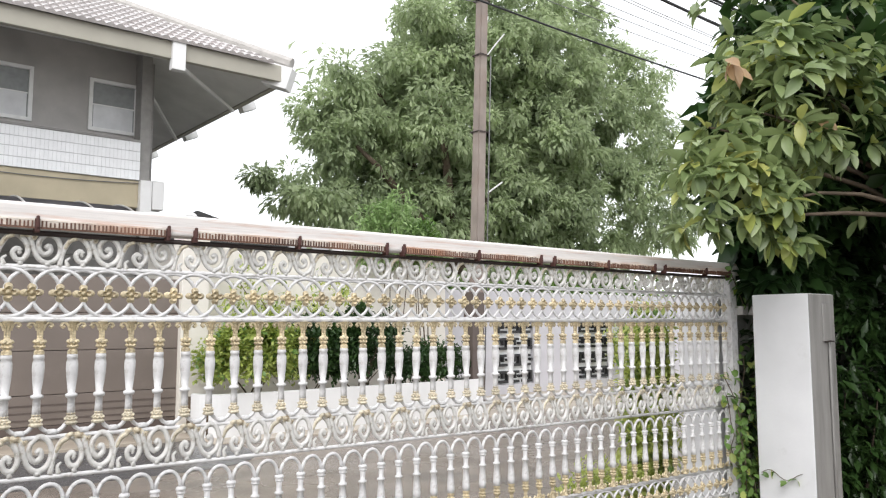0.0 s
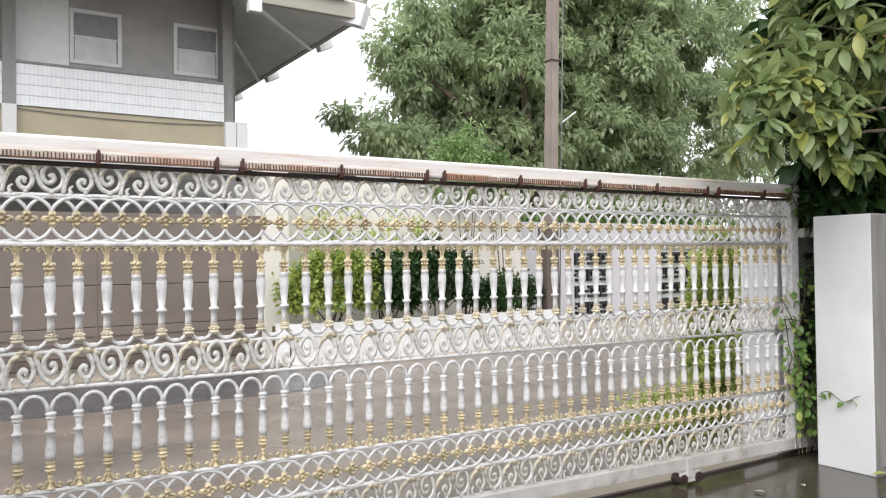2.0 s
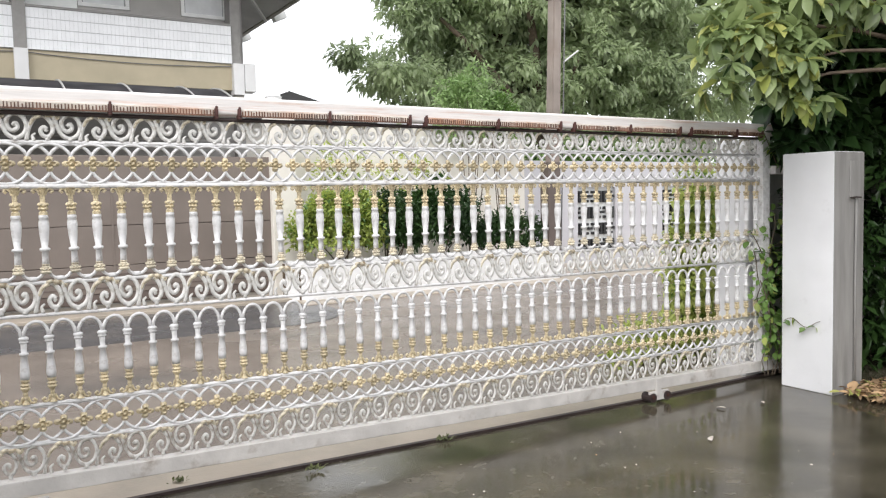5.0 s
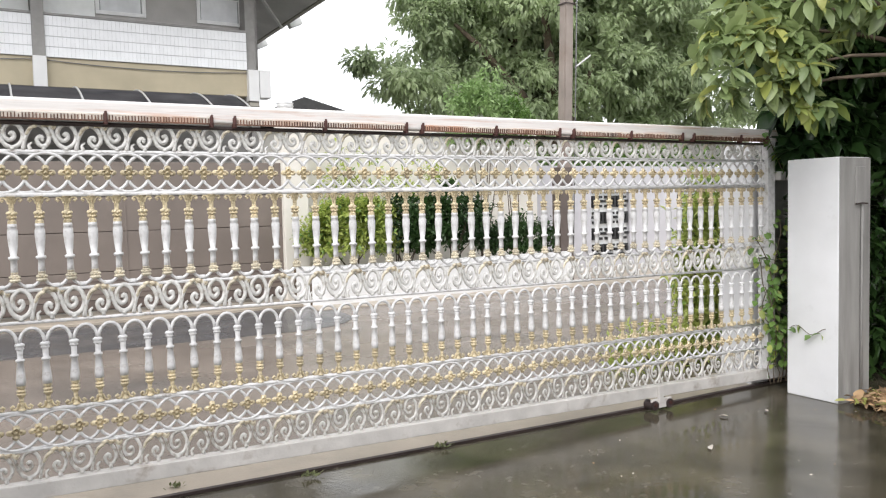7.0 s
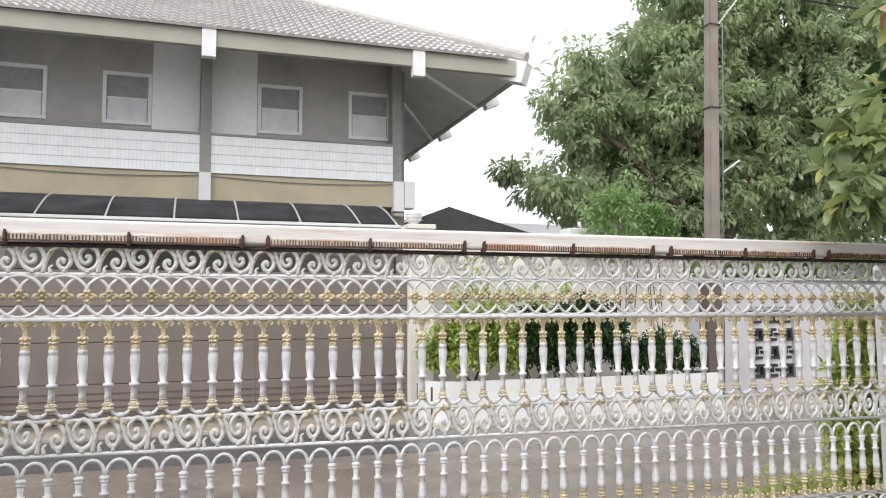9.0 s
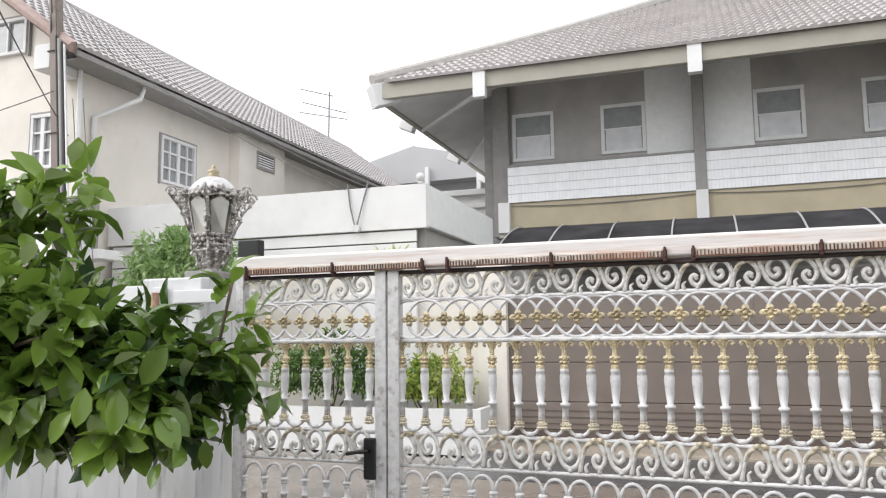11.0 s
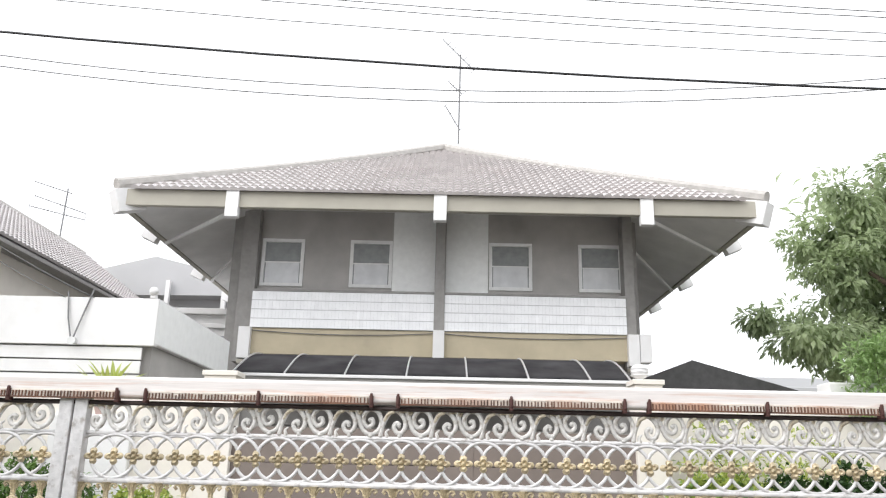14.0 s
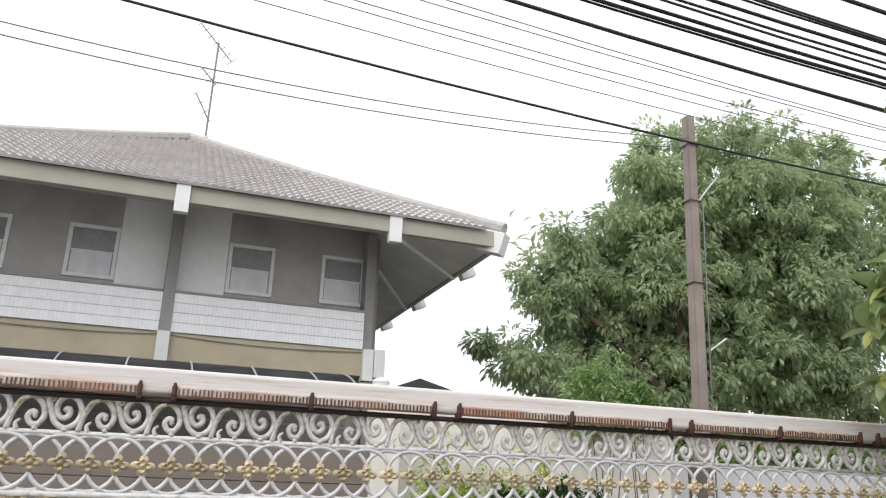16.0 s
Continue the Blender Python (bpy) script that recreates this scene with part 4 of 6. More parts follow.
part("side_wall", boxes([(-10.2, -9.75, WY + 0.02, 27.5, 0, 9.3), (1.0, 1.25, WY + 0.02, 27.5, 0, 9.3), (-10.2, 1.25, 27.5, 27.7, 0, 9.3)]), M_post, house)
part("ground_floor_wall", box(-9.75, 1.0, WY + 0.3, WY + 0.5, 0, 4.3), M_darkwall, house)
for z in (1.2, 1.75, 2.3, 2.85, 3.4):
    part("shutter_band", box(-9.0, 0.6, WY + 0.24, WY + 0.3, z, z + 0.46, 0.01), M_post, house)
part("room_back", box(-9.7, 0.98, WY + 1.6, WY + 1.7, 6.0, 9.2), M_darkwall, house)
for a, b in WIN:
    f = 0.095
    w = part("window", boxes([(a, b, WY - 0.05, WY + 0.1, ZB, ZB + f), (a, b, WY - 0.05, WY + 0.1, ZT - f, ZT), (a, a + f, WY - 0.05, WY + 0.1, ZB + f, ZT - f), (b - f, b, WY - 0.05, WY + 0.1, ZB + f, ZT - f)], 0.008), M_frame, house, "pale grey framed window with half-drawn blind")
    part("pane", box(a + f, b - f, WY + 0.02, WY + 0.03, ZB + f, ZT - f), M_glassdark, w)
    part("blind", box(a + f + 0.03, b - f - 0.03, WY + 0.004, WY + 0.016, ZB + f, ZB + 0.70), M_curtain, w, "pale blind")
    part("mid_bar", box(a + f, b - f, WY - 0.01, WY + 0.02, ZB + 0.69, ZB + 0.72), M_frame, w)
part("pale_panel", box(-5.64, -4.44, WY - 0.06, WY - 0.005, 6.42, 9.2, 0.004), M_panel, house)
part("pale_panel", box(-4.14, -2.95, WY - 0.06, WY - 0.005, 6.42, 9.2, 0.004), M_panel, house)
part("mid_post", box(-4.43, -4.15, TY - 0.05, WY, 4.45, 9.2, 0.01), M_post, house, "grey central post")
part("end_post", box(0.75, 1.02, TY + 0.1, WY + 0.1, 4.45, 9.2, 0.01), M_post, house)
part("end_post", box(-9.85, -9.40, TY + 0.3, WY + 0.1, 4.45, 9.2, 0.01), M_post, house)
for a, b in ((-9.36, -4.43), (-4.15, 0.74)):
    part("tile_backing", box(a, b, TY + 0.012, WY, 5.34, 6.34), M_grout, house)
    part("ledge", box(a, b, TY - 0.02, WY, 6.34, 6.40, 0.01), M_post, house)
    vs, fs = [], []
    n, r = int((b - a) / 0.094), 4
    for i in range(n):
        for j in range(r):
            u0, u1 = a + (b - a) * i / n + 0.0016, a + (b - a) * (i + 1) / n - 0.0016
            v0, v1 = 5.34 + j * 0.25 + 0.008, 5.34 + (j + 1) * 0.25 - 0.012
            d = TY - 0.004 * ((i * 5 + j * 3) % 4) / 3
            q = len(vs)
            vs += [(u0, d, v0), (u1, d, v0), (u1, d, v1), (u0, d, v1), (u0, TY + 0.012, v0), (u1, TY + 0.012, v0), (u1, TY + 0.012, v1), (u0, TY + 0.012, v1)]
            fs += [(q, q + 1, q + 2, q + 3), (q + 4, q + 5, q + 1, q), (q + 3, q + 2, q + 6, q + 7), (q + 4, q, q + 3, q + 7), (q + 1, q + 5, q + 6, q + 2)]
    raw("wall_tiles", vs, fs, M_tile, house, "narrow white glazed wall tiles", "stuff")
    part("beam", box(a, b, TY + 0.06, WY, 4.64, 5.34, 0.01), M_beige, house, "beige beam")
    part("slack_wire", tube(bmesh.new(), [(a + (b - a) * t / 12, TY + 0.02, 5.27 - 0.35 * (t / 12) * (1 - t / 12)) for t in range(13)], 0.012, 5), M_cablegrey, house)
for a, b in ((-4.44, -4.14), (0.74, 1.03), (-9.62, -9.30)):
    part("post_foot", box(a, b, TY - 0.12, TY + 0.2, 4.50, 5.34, 0.012), M_wallwhite, house, "white post foot")
    part("post_tip", box(a + 0.01, b - 0.01, TY - 0.1, TY + 0.18, 4.36, 4.46, 0.01), M_fascia, house)
part("utility_box", box(1.05, 1.36, TY - 0.1, TY + 0.3, 4.60, 5.36, 0.02), M_wallwhite, house, "white wall box")
# curved canopy
NA = 10
prof = [(13.95 + 2.98 * i / NA, 3.74 + 0.84 * math.sin(radians(9 * i))) for i in range(NA + 1)]
bm = bmesh.new()
va = [[bm.verts.new((x, y, z + dz)) for y, z in prof] for x, dz in ((-8.95, 0), (0.10, 0))]
for i in range(NA):
    bm.faces.new((va[0][i], va[1][i], va[1][i + 1], va[0][i + 1]))
bmesh.ops.solidify(bm, geom=bm.faces[:], thickness=0.012)
canopy = part("canopy", bm, M_canopy, house, "smoked curved canopy", True)
for x in (-8.9, -7.72, -6.36, -4.97, -3.6, -2.21, -0.82, 0.08):
    part("canopy_rib", tube(bmesh.new(), [(x, y - 0.01, z + 0.02) for y, z in prof], 0.024, 5), M_alu, canopy)
part("canopy_edge", box(-8.97, 0.14, 13.88, 13.95, 3.70, 3.77, 0.008), M_wallwhite, canopy)
part("canopy_gutter", box(-8.9, 0.1, 13.96, 14.06, 3.58, 3.69, 0.008), M_darkwall, canopy)


def antenna(x, y, z, h, arrays, label):
    """A thin mast; arrays: rows of height, boom start and end along x, boom rise, number of rods, rod half length."""
    t = thing("antenna", (x, y, z), label, "antenna")
    part("mast", tube(bmesh.new(), [(x, y, z), (x + 0.03, y, z + h)], 0.032, 6), M_cablegrey, t)
    part("mast_foot", box(x - 0.09, x + 0.09, y - 0.09, y + 0.09, z - 0.1, z + 0.16, 0.02), M_alu, t)
    for hz, xa, xb, rise, n, w in arrays:
        bm = bmesh.new()
        a, b = Vector((x + xa, y - 0.3, z + hz - rise * xa)), Vector((x + xb, y + 0.3, z + hz - rise * xb))
        tube(bm, [a, b], 0.02, 5)
        q = Vector((0.45, -0.85, 0.0))
        for i in range(n):
            e = a.lerp(b, i / (n - 1))
            r = w * (0.7 + 0.3 * i / (n - 1))
            tube(bm, [e - q * r, e + q * r], 0.010, 4)
        part("array", bm, M_cablegrey, t)


antenna(-3.80, 22.6, 13.05, 3.85, ((3.80, -0.65, 0.55, 0.78, 7, 0.30), (2.40, -0.40, 0.12, 0.38, 4, 0.34), (0.95, -0.50, 0.05, 1.25, 4, 0.22)), "thin grey television aerial on the roof ridge")
antenna(-19.58, 26.0, 9.6, 2.85, ((2.75, -1.2, 0.05, 0.22, 3, 0.5), (2.1, -1.1, 0.75, 0.28, 5, 0.5), (1.75, -1.25, 0.75, 0.18, 4, 0.6)), "grey television aerial behind the neighbouring roof")

# ---- garage front and planters across the street ----
GY = 8.76
shut = thing("garage_gate", (-4.2, GY, 0), "brown sheet-steel driveway gate with horizontal seams", "gate")
for z0, z1 in ((0.08, 0.215), (0.225, 0.645), (0.655, 1.262), (1.272, 1.80), (1.81, 2.34)):
    part("panel", box(-7.36, -1.13, GY, GY + 0.05, z0, z1, 0.006), M_brown if z0 > 0.2 else M_brown2, shut)
part("backing", box(-7.36, -1.13, GY + 0.03, GY + 0.06, 0.06, 2.34), M_brown2, shut)
for z in (0.30, 0.40, 0.50):
    part("seam_strip", box(-7.34, -1.15, GY - 0.008, GY, z, z + 0.02), M_brown2, shut)
part("stiffener", box(-3.66, -3.63, GY - 0.010, GY, 0.1, 2.33, 0.003), M_brown, shut)
for a, b in ((-7.86, -7.36), (-1.13, -0.69)):
    t = thing("garage_post", ((a + b) / 2, GY, 0), "white rendered gate post beside the brown gate", "pillar")
    part("shaft", box(a, b, GY - 0.12, GY + 0.3, -0.1, 3.1, 0.012), M_cream, t)
    part("cap", box(a - 0.03, b + 0.03, GY - 0.15, GY + 0.33, 3.1, 3.18, 0.01), M_cream, t)
t = thing("globe_lamp", (-1.0, GY + 0.05, 3.18), "white ribbed globe lamp on the gate post", "lamp")
bm = bmesh.new()
lathe(bm, [(0.05, 0.0), (0.06, 0.03), (0.10, 0.05), (0.135, 0.10), (0.14, 0.16), (0.12, 0.22), (0.07, 0.25), (0.02, 0.26)], (-1.0, GY + 0.05, 3.18), 14)
part("globe", bm, M_wallwhite, t, smooth=True)
for z in (3.26, 3.31, 3.36):
    bm = bmesh.new()
    tube(bm, [(-1.0 + 0.143 * math.cos(a), GY + 0.05 + 0.143 * math.sin(a), z) for a in (2 * math.pi * i / 16 for i in range(16))], 0.006, 4, closed=True)
    part("rib", bm, M_alu, t)
PY = 7.72


def planter(a, b, round_left, label):
    t = thing("planter", ((a + b) / 2, PY, 0), label, "planter")
    pts = []
    if round_left:
        pts += [(a + 0.45 - 0.45 * math.sin(radians(i * 9)), PY + 0.45 - 0.45 * math.cos(radians(i * 9))) for i in range(10, -1, -1)]
    else:
        pts += [(a, PY + 0.9), (a, PY)]
    pts += [(b, PY), (b, PY + 0.9)]
    cx = (a + b) / 2
    ins = [(x + (0.1 if x < cx else -0.1), y + (0.1 if y < PY + 0.46 else 0.0)) for x, y in pts]
    bm = bmesh.new()
    q = [[bm.verts.new((x, y, z)) for x, y in ring] for ring, z in ((pts, -0.08), (pts, 0.60), (ins, 0.60), (ins, 0.2))]
    for u, v in zip(q, q[1:]):
        for i in range(len(pts) - 1):
            bm.faces.new((u[i], u[i + 1], v[i + 1], v[i]))
    bmesh.ops.recalc_face_normals(bm, faces=bm.faces[:])
    part("rim", bm, M_wallwhite, t, "white rendered planter wall")
    part("soil", box(a + 0.12, b - 0.12, PY + 0.12, PY + 0.95, -0.05, 0.52), M_soil, t)


planter(-1.12, 4.34, True, "low white rendered planter with a rounded end, full of shrubs")
planter(-14.0, -7.55, False, "low white rendered planter by the gate post, full of shrubs")
structure("wall_opposite", box(-0.69, 4.9, 9.55, 9.75, -0.1, 3.05), M_cream, "cream wall behind the planter shrubs", "wall")
structure("wall_opposite_1", box(-14.0, -7.86, 9.0, 9.2, -0.1, 2.75), M_cream, "cream wall behind the left planter", "wall")
tagged(part("roof_gable", boxes([(2.3, 3.35, 9.45, 9.9, 3.0, 3.3), (3.42, 3.52, 9.5, 9.8, 3.0, 3.42)], 0.02), M_wallwhite), "white cap stones on the cream wall", "coping")

# wall with lattice blocks
lat = thing("lattice_wall", (9, 10.35, 0), "white wall with two dark pierced lattice panels", "wall")
part("wall", boxes([(4.9, 7.08, 10.3, 10.5, -0.1, 2.42), (8.32, 9.98, 10.3, 10.5, -0.1, 2.42), (11.22, 16, 10.3, 10.5, -0.1, 2.42), (7.08, 8.32, 10.3, 10.5, -0.1, 0.20), (9.98, 11.22, 10.3, 10.5, -0.1, 0.20), (7.08, 8.32, 10.3, 10.5, 1.78, 2.42), (9.98, 11.22, 10.3, 10.5, 1.78, 2.42)]), M_latwall, lat)
part("plain_field", boxes([(7.08, 8.32, 10.40, 10.5, 0.2, 1.78), (9.98, 11.22, 10.40, 10.5, 0.2, 1.78)]), M_panel, lat)
bl, k = 0.263, 0.042
blk = mesh_of("grille_block", boxes([(0.02, 0.22, 0, 0.07, 0.02, 0.02 + k), (0.02, 0.02 + k, 0, 0.07, 0.02 + k, 0.21), (0.02 + k, 0.22, 0, 0.07, 0.21 - k, 0.21), (0.11, 0.11 + k, 0, 0.07, 0.09, 0.21 - k), (0.22, bl, 0, 0.07, 0.10, 0.10 + k)], 0.004, 1), M_black)
S3, gs = Matrix.Scale(1.5, 4), 0.263 * 1.5
for xa in (7.08, 9.98):
    for i in range(3):
        for j in range(4):
            at = (xa + 0.03 + i * gs, 10.30, 0.2 + j * gs) if (i + j) % 2 else (xa + 0.03 + (i + 1) * gs, 10.395, 0.2 + j * gs)
            put("grille_block", blk, lat, Matrix.Translation(at) @ (S3 if (i + j) % 2 else Matrix.Rotation(math.pi, 4, "Z") @ S3))

# ---- carport with slatted screen, left of the house ----
car = thing("carport", (-12.5, 11, 0), "white flat-roofed carport with slatted screen", "carport")
part("parapet", boxes([(-16.1, -8.99, 9.37, 9.52, 3.65, 4.46), (-9.14, -8.99, 9.52, 13.9, 3.68, 4.46)], 0.01), M_wallwhite, car, "white parapet")
part("slab", box(-16.1, -9.14, 9.52, 13.9, 3.70, 3.85), M_wallwhite, car)
part("side_panel", box(-8.995, -8.985, 9.4, 13.9, 3.7, 4.44), M_panel, car)
for i, z in enumerate((3.42, 3.19, 2.96, 2.73, 2.50, 2.27)):
    part("slat", box(-16.0, -9.2, 9.42, 9.46, z, z + 0.205, 0.006), M_wallwhite, car)
part("screen_back", box(-16.0, -9.25, 9.56, 9.6, 0, 3.65), M_post, car)
part("inner_wall", box(-9.3, -9.1, 9.6, 13.8, 0, 3.68), M_darkwall, car)
cam_box = thing("security_camera", (-9.1, 9.4, 4.46), "small white dome security camera on the parapet", "camera")
part("bracket", box(-9.15, -9.05, 9.36, 9.46, 4.46, 4.52, 0.01), M_wallwhite, cam_box)
bm = bmesh.new()
lathe(bm, [(0.03, 0.0), (0.075, 0.03), (0.08, 0.09), (0.05, 0.14), (0.01, 0.15)], (-9.1, 9.38, 4.51), 10)
part("dome", bm, M_wallwhite, cam_box, smooth=True)
loop = thing("cable_loop", (-10.4, 9.35, 3.7), "looped grey cable on a white insulator", "cable")
part("insulator", tube(bmesh.new(), [(-10.35, 9.28, 3.70), (-10.35, 9.37, 3.70)], 0.07, 10), M_alu, loop)
part("wire", tube(bmesh.new(), [(-10.55, 9.35, 4.55), (-10.48, 9.33, 4.1), (-10.38, 9.3, 3.76), (-10.33, 9.3, 3.76), (-10.25, 9.33, 4.1), (-10.12, 9.36, 4.6)], 0.014, 5), M_cablegrey, loop)

# ---- neighbouring house with the long eave ----
nb = thing("neighbour_house", (-19.5, 16, 0), "cream rendered house with a long grey tiled gable roof", "house")
NX, EX, RX, RZ, EZ = -16.2, -15.55, -19.5, 10.2, 7.28
NF, NBK = 8.55, 27.0
part("wall", boxes([(NX - 0.2, NX, NF + 0.2, 11.02, 0, 7.45), (NX - 0.2, NX, 12.34, NBK, 0, 7.45), (NX - 0.2, NX, 11.02, 12.34, 0, 5.34), (NX - 0.2, NX, 11.02, 12.34, 6.50, 7.45)]), M_cream, nb, "cream side wall")
bm = bmesh.new()
g = [(-23.0, 0), (NX, 0), (NX, 7.40), (RX, 9.82), (-23.0, 7.40)]
fr = [bm.verts.new((x, NF, z)) for x, z in g]
bk = [bm.verts.new((x, NF + 0.2, z)) for x, z in g]
bm.faces.new(fr)
bm.faces.new(bk[::-1])
for i in range(5):
    bm.faces.new((fr[i], bk[i], bk[(i + 1) % 5], fr[(i + 1) % 5]))
part("gable_wall", bm, M_cream, nb)
part("bay", box(NX, NX + 0.35, 13.75, 16.05, 3.5, 7.2, 0.01), M_cream, nb)
v = part("vent", boxes([(NX + 0.35, NX + 0.39, 14.55, 15.45, 6.38, 6.46), (NX + 0.35, NX + 0.39, 14.55, 15.45, 6.80, 6.86), (NX + 0.35, NX + 0.39, 14.55, 14.6, 6.46, 6.8), (NX + 0.35, NX + 0.39, 15.4, 15.45, 6.46, 6.8)]), M_post, nb)
for i in range(5):
    part("slat", box(NX + 0.36, NX + 0.38, 14.6, 15.4, 6.47 + 0.067 * i, 6.50 + 0.067 * i), M_frame, v)
part("vent_dark", box(NX + 0.352, NX + 0.356, 14.6, 15.4, 6.46, 6.80), M_black, v)


def grid_window(parent, axis, a, b, z0, z1, at, cols, rws):
    """A white barred window; axis x: on a wall that runs along y."""
    def q(u0, u1, d0, d1, w0, w1):
        return (at + d0, at + d1, u0, u1, w0, w1) if axis == "x" else (u0, u1, at - d1, at - d0, w0, w1)
    f = 0.07
    w = part("window", boxes([q(a, b, -0.05, 0.05, z0, z0 + f), q(a, b, -0.05, 0.05, z1 - f, z1), q(a, a + f, -0.05, 0.05, z0 + f, z1 - f), q(b - f, b, -0.05, 0.05, z0 + f, z1 - f)], 0.006), M_wallwhite, parent, "white barred window")
    part("surround", boxes([q(a - 0.06, b + 0.06, -0.06, 0.02, z1, z1 + 0.05), q(a - 0.06, a, -0.06, 0.02, z0 - 0.05, z1), q(b, b + 0.06, -0.06, 0.02, z0 - 0.05, z1)]), M_post, w)
    part("pane", boxes([q(a + f, b - f, -0.04, -0.03, z0 + f, z1 - f)]), M_glassdark, w)
    for i in range(1, cols):
        u = a + (b - a) * i / cols
        k = 0.05 if i == cols // 2 else 0.02
        part("bar", boxes([q(u - k, u + k, -0.02, 0.03, z0 + f, z1 - f)]), M_wallwhite, w)
    for j in range(1, rws):
        z = z0 + (z1 - z0) * j / rws
        part("bar", boxes([q(a + f, b - f, -0.018, 0.028, z - 0.02, z + 0.02)]), M_wallwhite, w)


grid_window(nb, "x", 11.04, 12.32, 5.36, 6.48, NX, 4, 3)
grid_window(nb, "y", -17.35, -16.75, 5.2, 6.35, NF - 0.055, 2, 3)
grid_window(nb, "y", -19.2, -17.6, 7.75, 8.55, NF - 0.055, 3, 1)
bm = bmesh.new()
for sx, ex in ((RX, EX), (RX, 2 * RX - EX)):
    v4 = [bm.verts.new(p) for p in ((ex, 7.7, EZ), (ex, NBK + 1, EZ), (sx, NBK + 1, RZ), (sx, 7.7, RZ))]
    bm.faces.new(v4)
bmesh.ops.solidify(bm, geom=bm.faces[:], thickness=0.14)
nroof = part("roof", bm, M_roof, nb, "grey-brown tiled gable roof")
vs, fs = [], []
tiled(vs, fs, (EX + 0.05, 7.7, EZ + 0.03), (EX + 0.05, NBK + 1, EZ + 0.03), Vector((RX - EX, 0, RZ - EZ)), 0, 0, 0.215, 0.32, 0.05, 0.05)
raw("roof_tiles", vs, fs, M_roof, nroof, "", "stuff")
part("ridge_cap", tube(bmesh.new(), [(RX, 7.7, RZ + 0.06), (RX, NBK + 1, RZ + 0.06)], 0.12, 8), M_ridge, nroof)
seg = mesh_of("verge_tile", tube(bmesh.new(), [(0, 0, 0), (0, 0, 0.34)], 0.12, 8), M_terracotta)
dv = Vector((RX - EX, 0, RZ - EZ))
rot = dv.to_track_quat("Z", "Y").to_matrix().to_4x4()
for i in range(int(dv.length / 0.33)):
    p = Vector((EX, 7.68, EZ + 0.02)) + dv.normalized() * 0.33 * i
    put("verge_tile", seg, nroof, Matrix.Translation(p) @ rot)
part("fascia", box(EX - 0.02, EX + 0.05, 7.75, NBK, EZ - 0.13, EZ - 0.02, 0.01), M_post, nb)
part("soffit", box(NX, EX - 0.03, 8.0, NBK, EZ - 0.10, EZ - 0.05), M_post, nb)
part("downpipe", tube(bmesh.new(), [(EX - 0.1, 9.8, 7.2), (EX - 0.15, 9.75, 6.9), (NX + 0.08, 8.9, 6.3), (NX + 0.08, 8.85, 3.0)], 0.06, 7), M_wallwhite, nb, smooth=True)
part("corner_pipe", tube(bmesh.new(), [(NX + 0.05, NF - 0.05, 7.3), (NX + 0.05, NF - 0.05, 2.0)], 0.05, 7), M_frame, nb)
part("beam_end", box(-16.6, -16.2, 7.75, 8.5, 7.0, 7.5, 0.02), M_wallwhite, nb)
blc = part("balcony", boxes([(-17.8, -14.95, 7.9, 8.54, 3.22, 3.40), (-15.90, -15.16, 7.95, 7.97, 3.40, 4.34), (-17.8, -15.98, 7.95, 7.97, 3.40, 4.34)], 0.006), M_frame, nb, "pale grey panelled balcony")
part("balcony_rail", box(-17.8, -15.06, 7.91, 8.0, 4.34, 4.44, 0.008), M_post, blc)
for x in (-15.98, -15.15):
    part("balcony_post", box(x, x + 0.085, 7.91, 8.0, 3.40, 4.34, 0.006), M_post, blc)
part("balcony_bar", box(-15.89, -15.16, 7.93, 7.95, 3.66, 3.70), M_post, blc)

# ---- far buildings ----
far = thing("far_building", (-16, 34, 0), "pale grey gabled hall far behind", "building")
part("wall", box(-21, -11.5, 31, 44, 0, 9.2), M_farroof, far)
bm = bmesh.new()
g = [(-23.5, 9.1), (-17.2, 10.75), (-11.0, 9.3), (-11.0, 9.05), (-23.5, 8.9)]
a_ = [bm.verts.new((x, 30, z)) for x, z in g]
b_ = [bm.verts.new((x, 46, z)) for x, z in g]
bm.faces.new(a_)
bm.faces.new(b_[::-1])
for i in range(5):
    bm.faces.new((a_[i], b_[i], b_[(i + 1) % 5], a_[(i + 1) % 5]))
part("roof", bm, M_farroof, far)
for x in (-19.5, -16.5, -14.0):
    part("column", box(x, x + 0.18, 29.7, 29.9, 0, 9.6), M_wallwhite, far)
wf = thing("white_building", (-11, 24, 0), "white building with a flat parapet behind the carport", "building")
part("wall", box(-14.2, -10.4, 22, 26, 0, 6.6), M_wallwhite, wf)
part("cornice", boxes([(-14.3, -10.3, 21.8, 26, 6.6, 6.8), (-14.3, -10.3, 21.9, 26, 6.15, 6.3)], 0.02), M_wallwhite, wf)
part("window", box(-13.6, -11.0, 21.96, 22.0, 4.8, 5.9), M_glassdark, wf)
bk_ = thing("back_shed", (3, 20, 0), "low shed with a black corrugated roof", "shed")
part("wall", box(1.6, 5.6, 19, 25, 0, 4.0), M_cream, bk_)
bm = bmesh.new()
g = [(0.9, 4.15), (2.95, 4.95), (5.9, 4.15), (5.9, 4.05), (0.9, 4.05)]
a_ = [bm.verts.new((x, 18.6, z)) for x, z in g]
b_ = [bm.verts.new((x, 26, z)) for x, z in g]
bm.faces.new(a_)
bm.faces.new(b_[::-1])
for i in range(5):
    bm.faces.new((a_[i], b_[i], b_[(i + 1) % 5], a_[(i + 1) % 5]))
part("roof", bm, M_blackroof, bk_)
fr_ = thing("far_hall", (14, 46, 0), "long pale hall roof in the rain", "building")
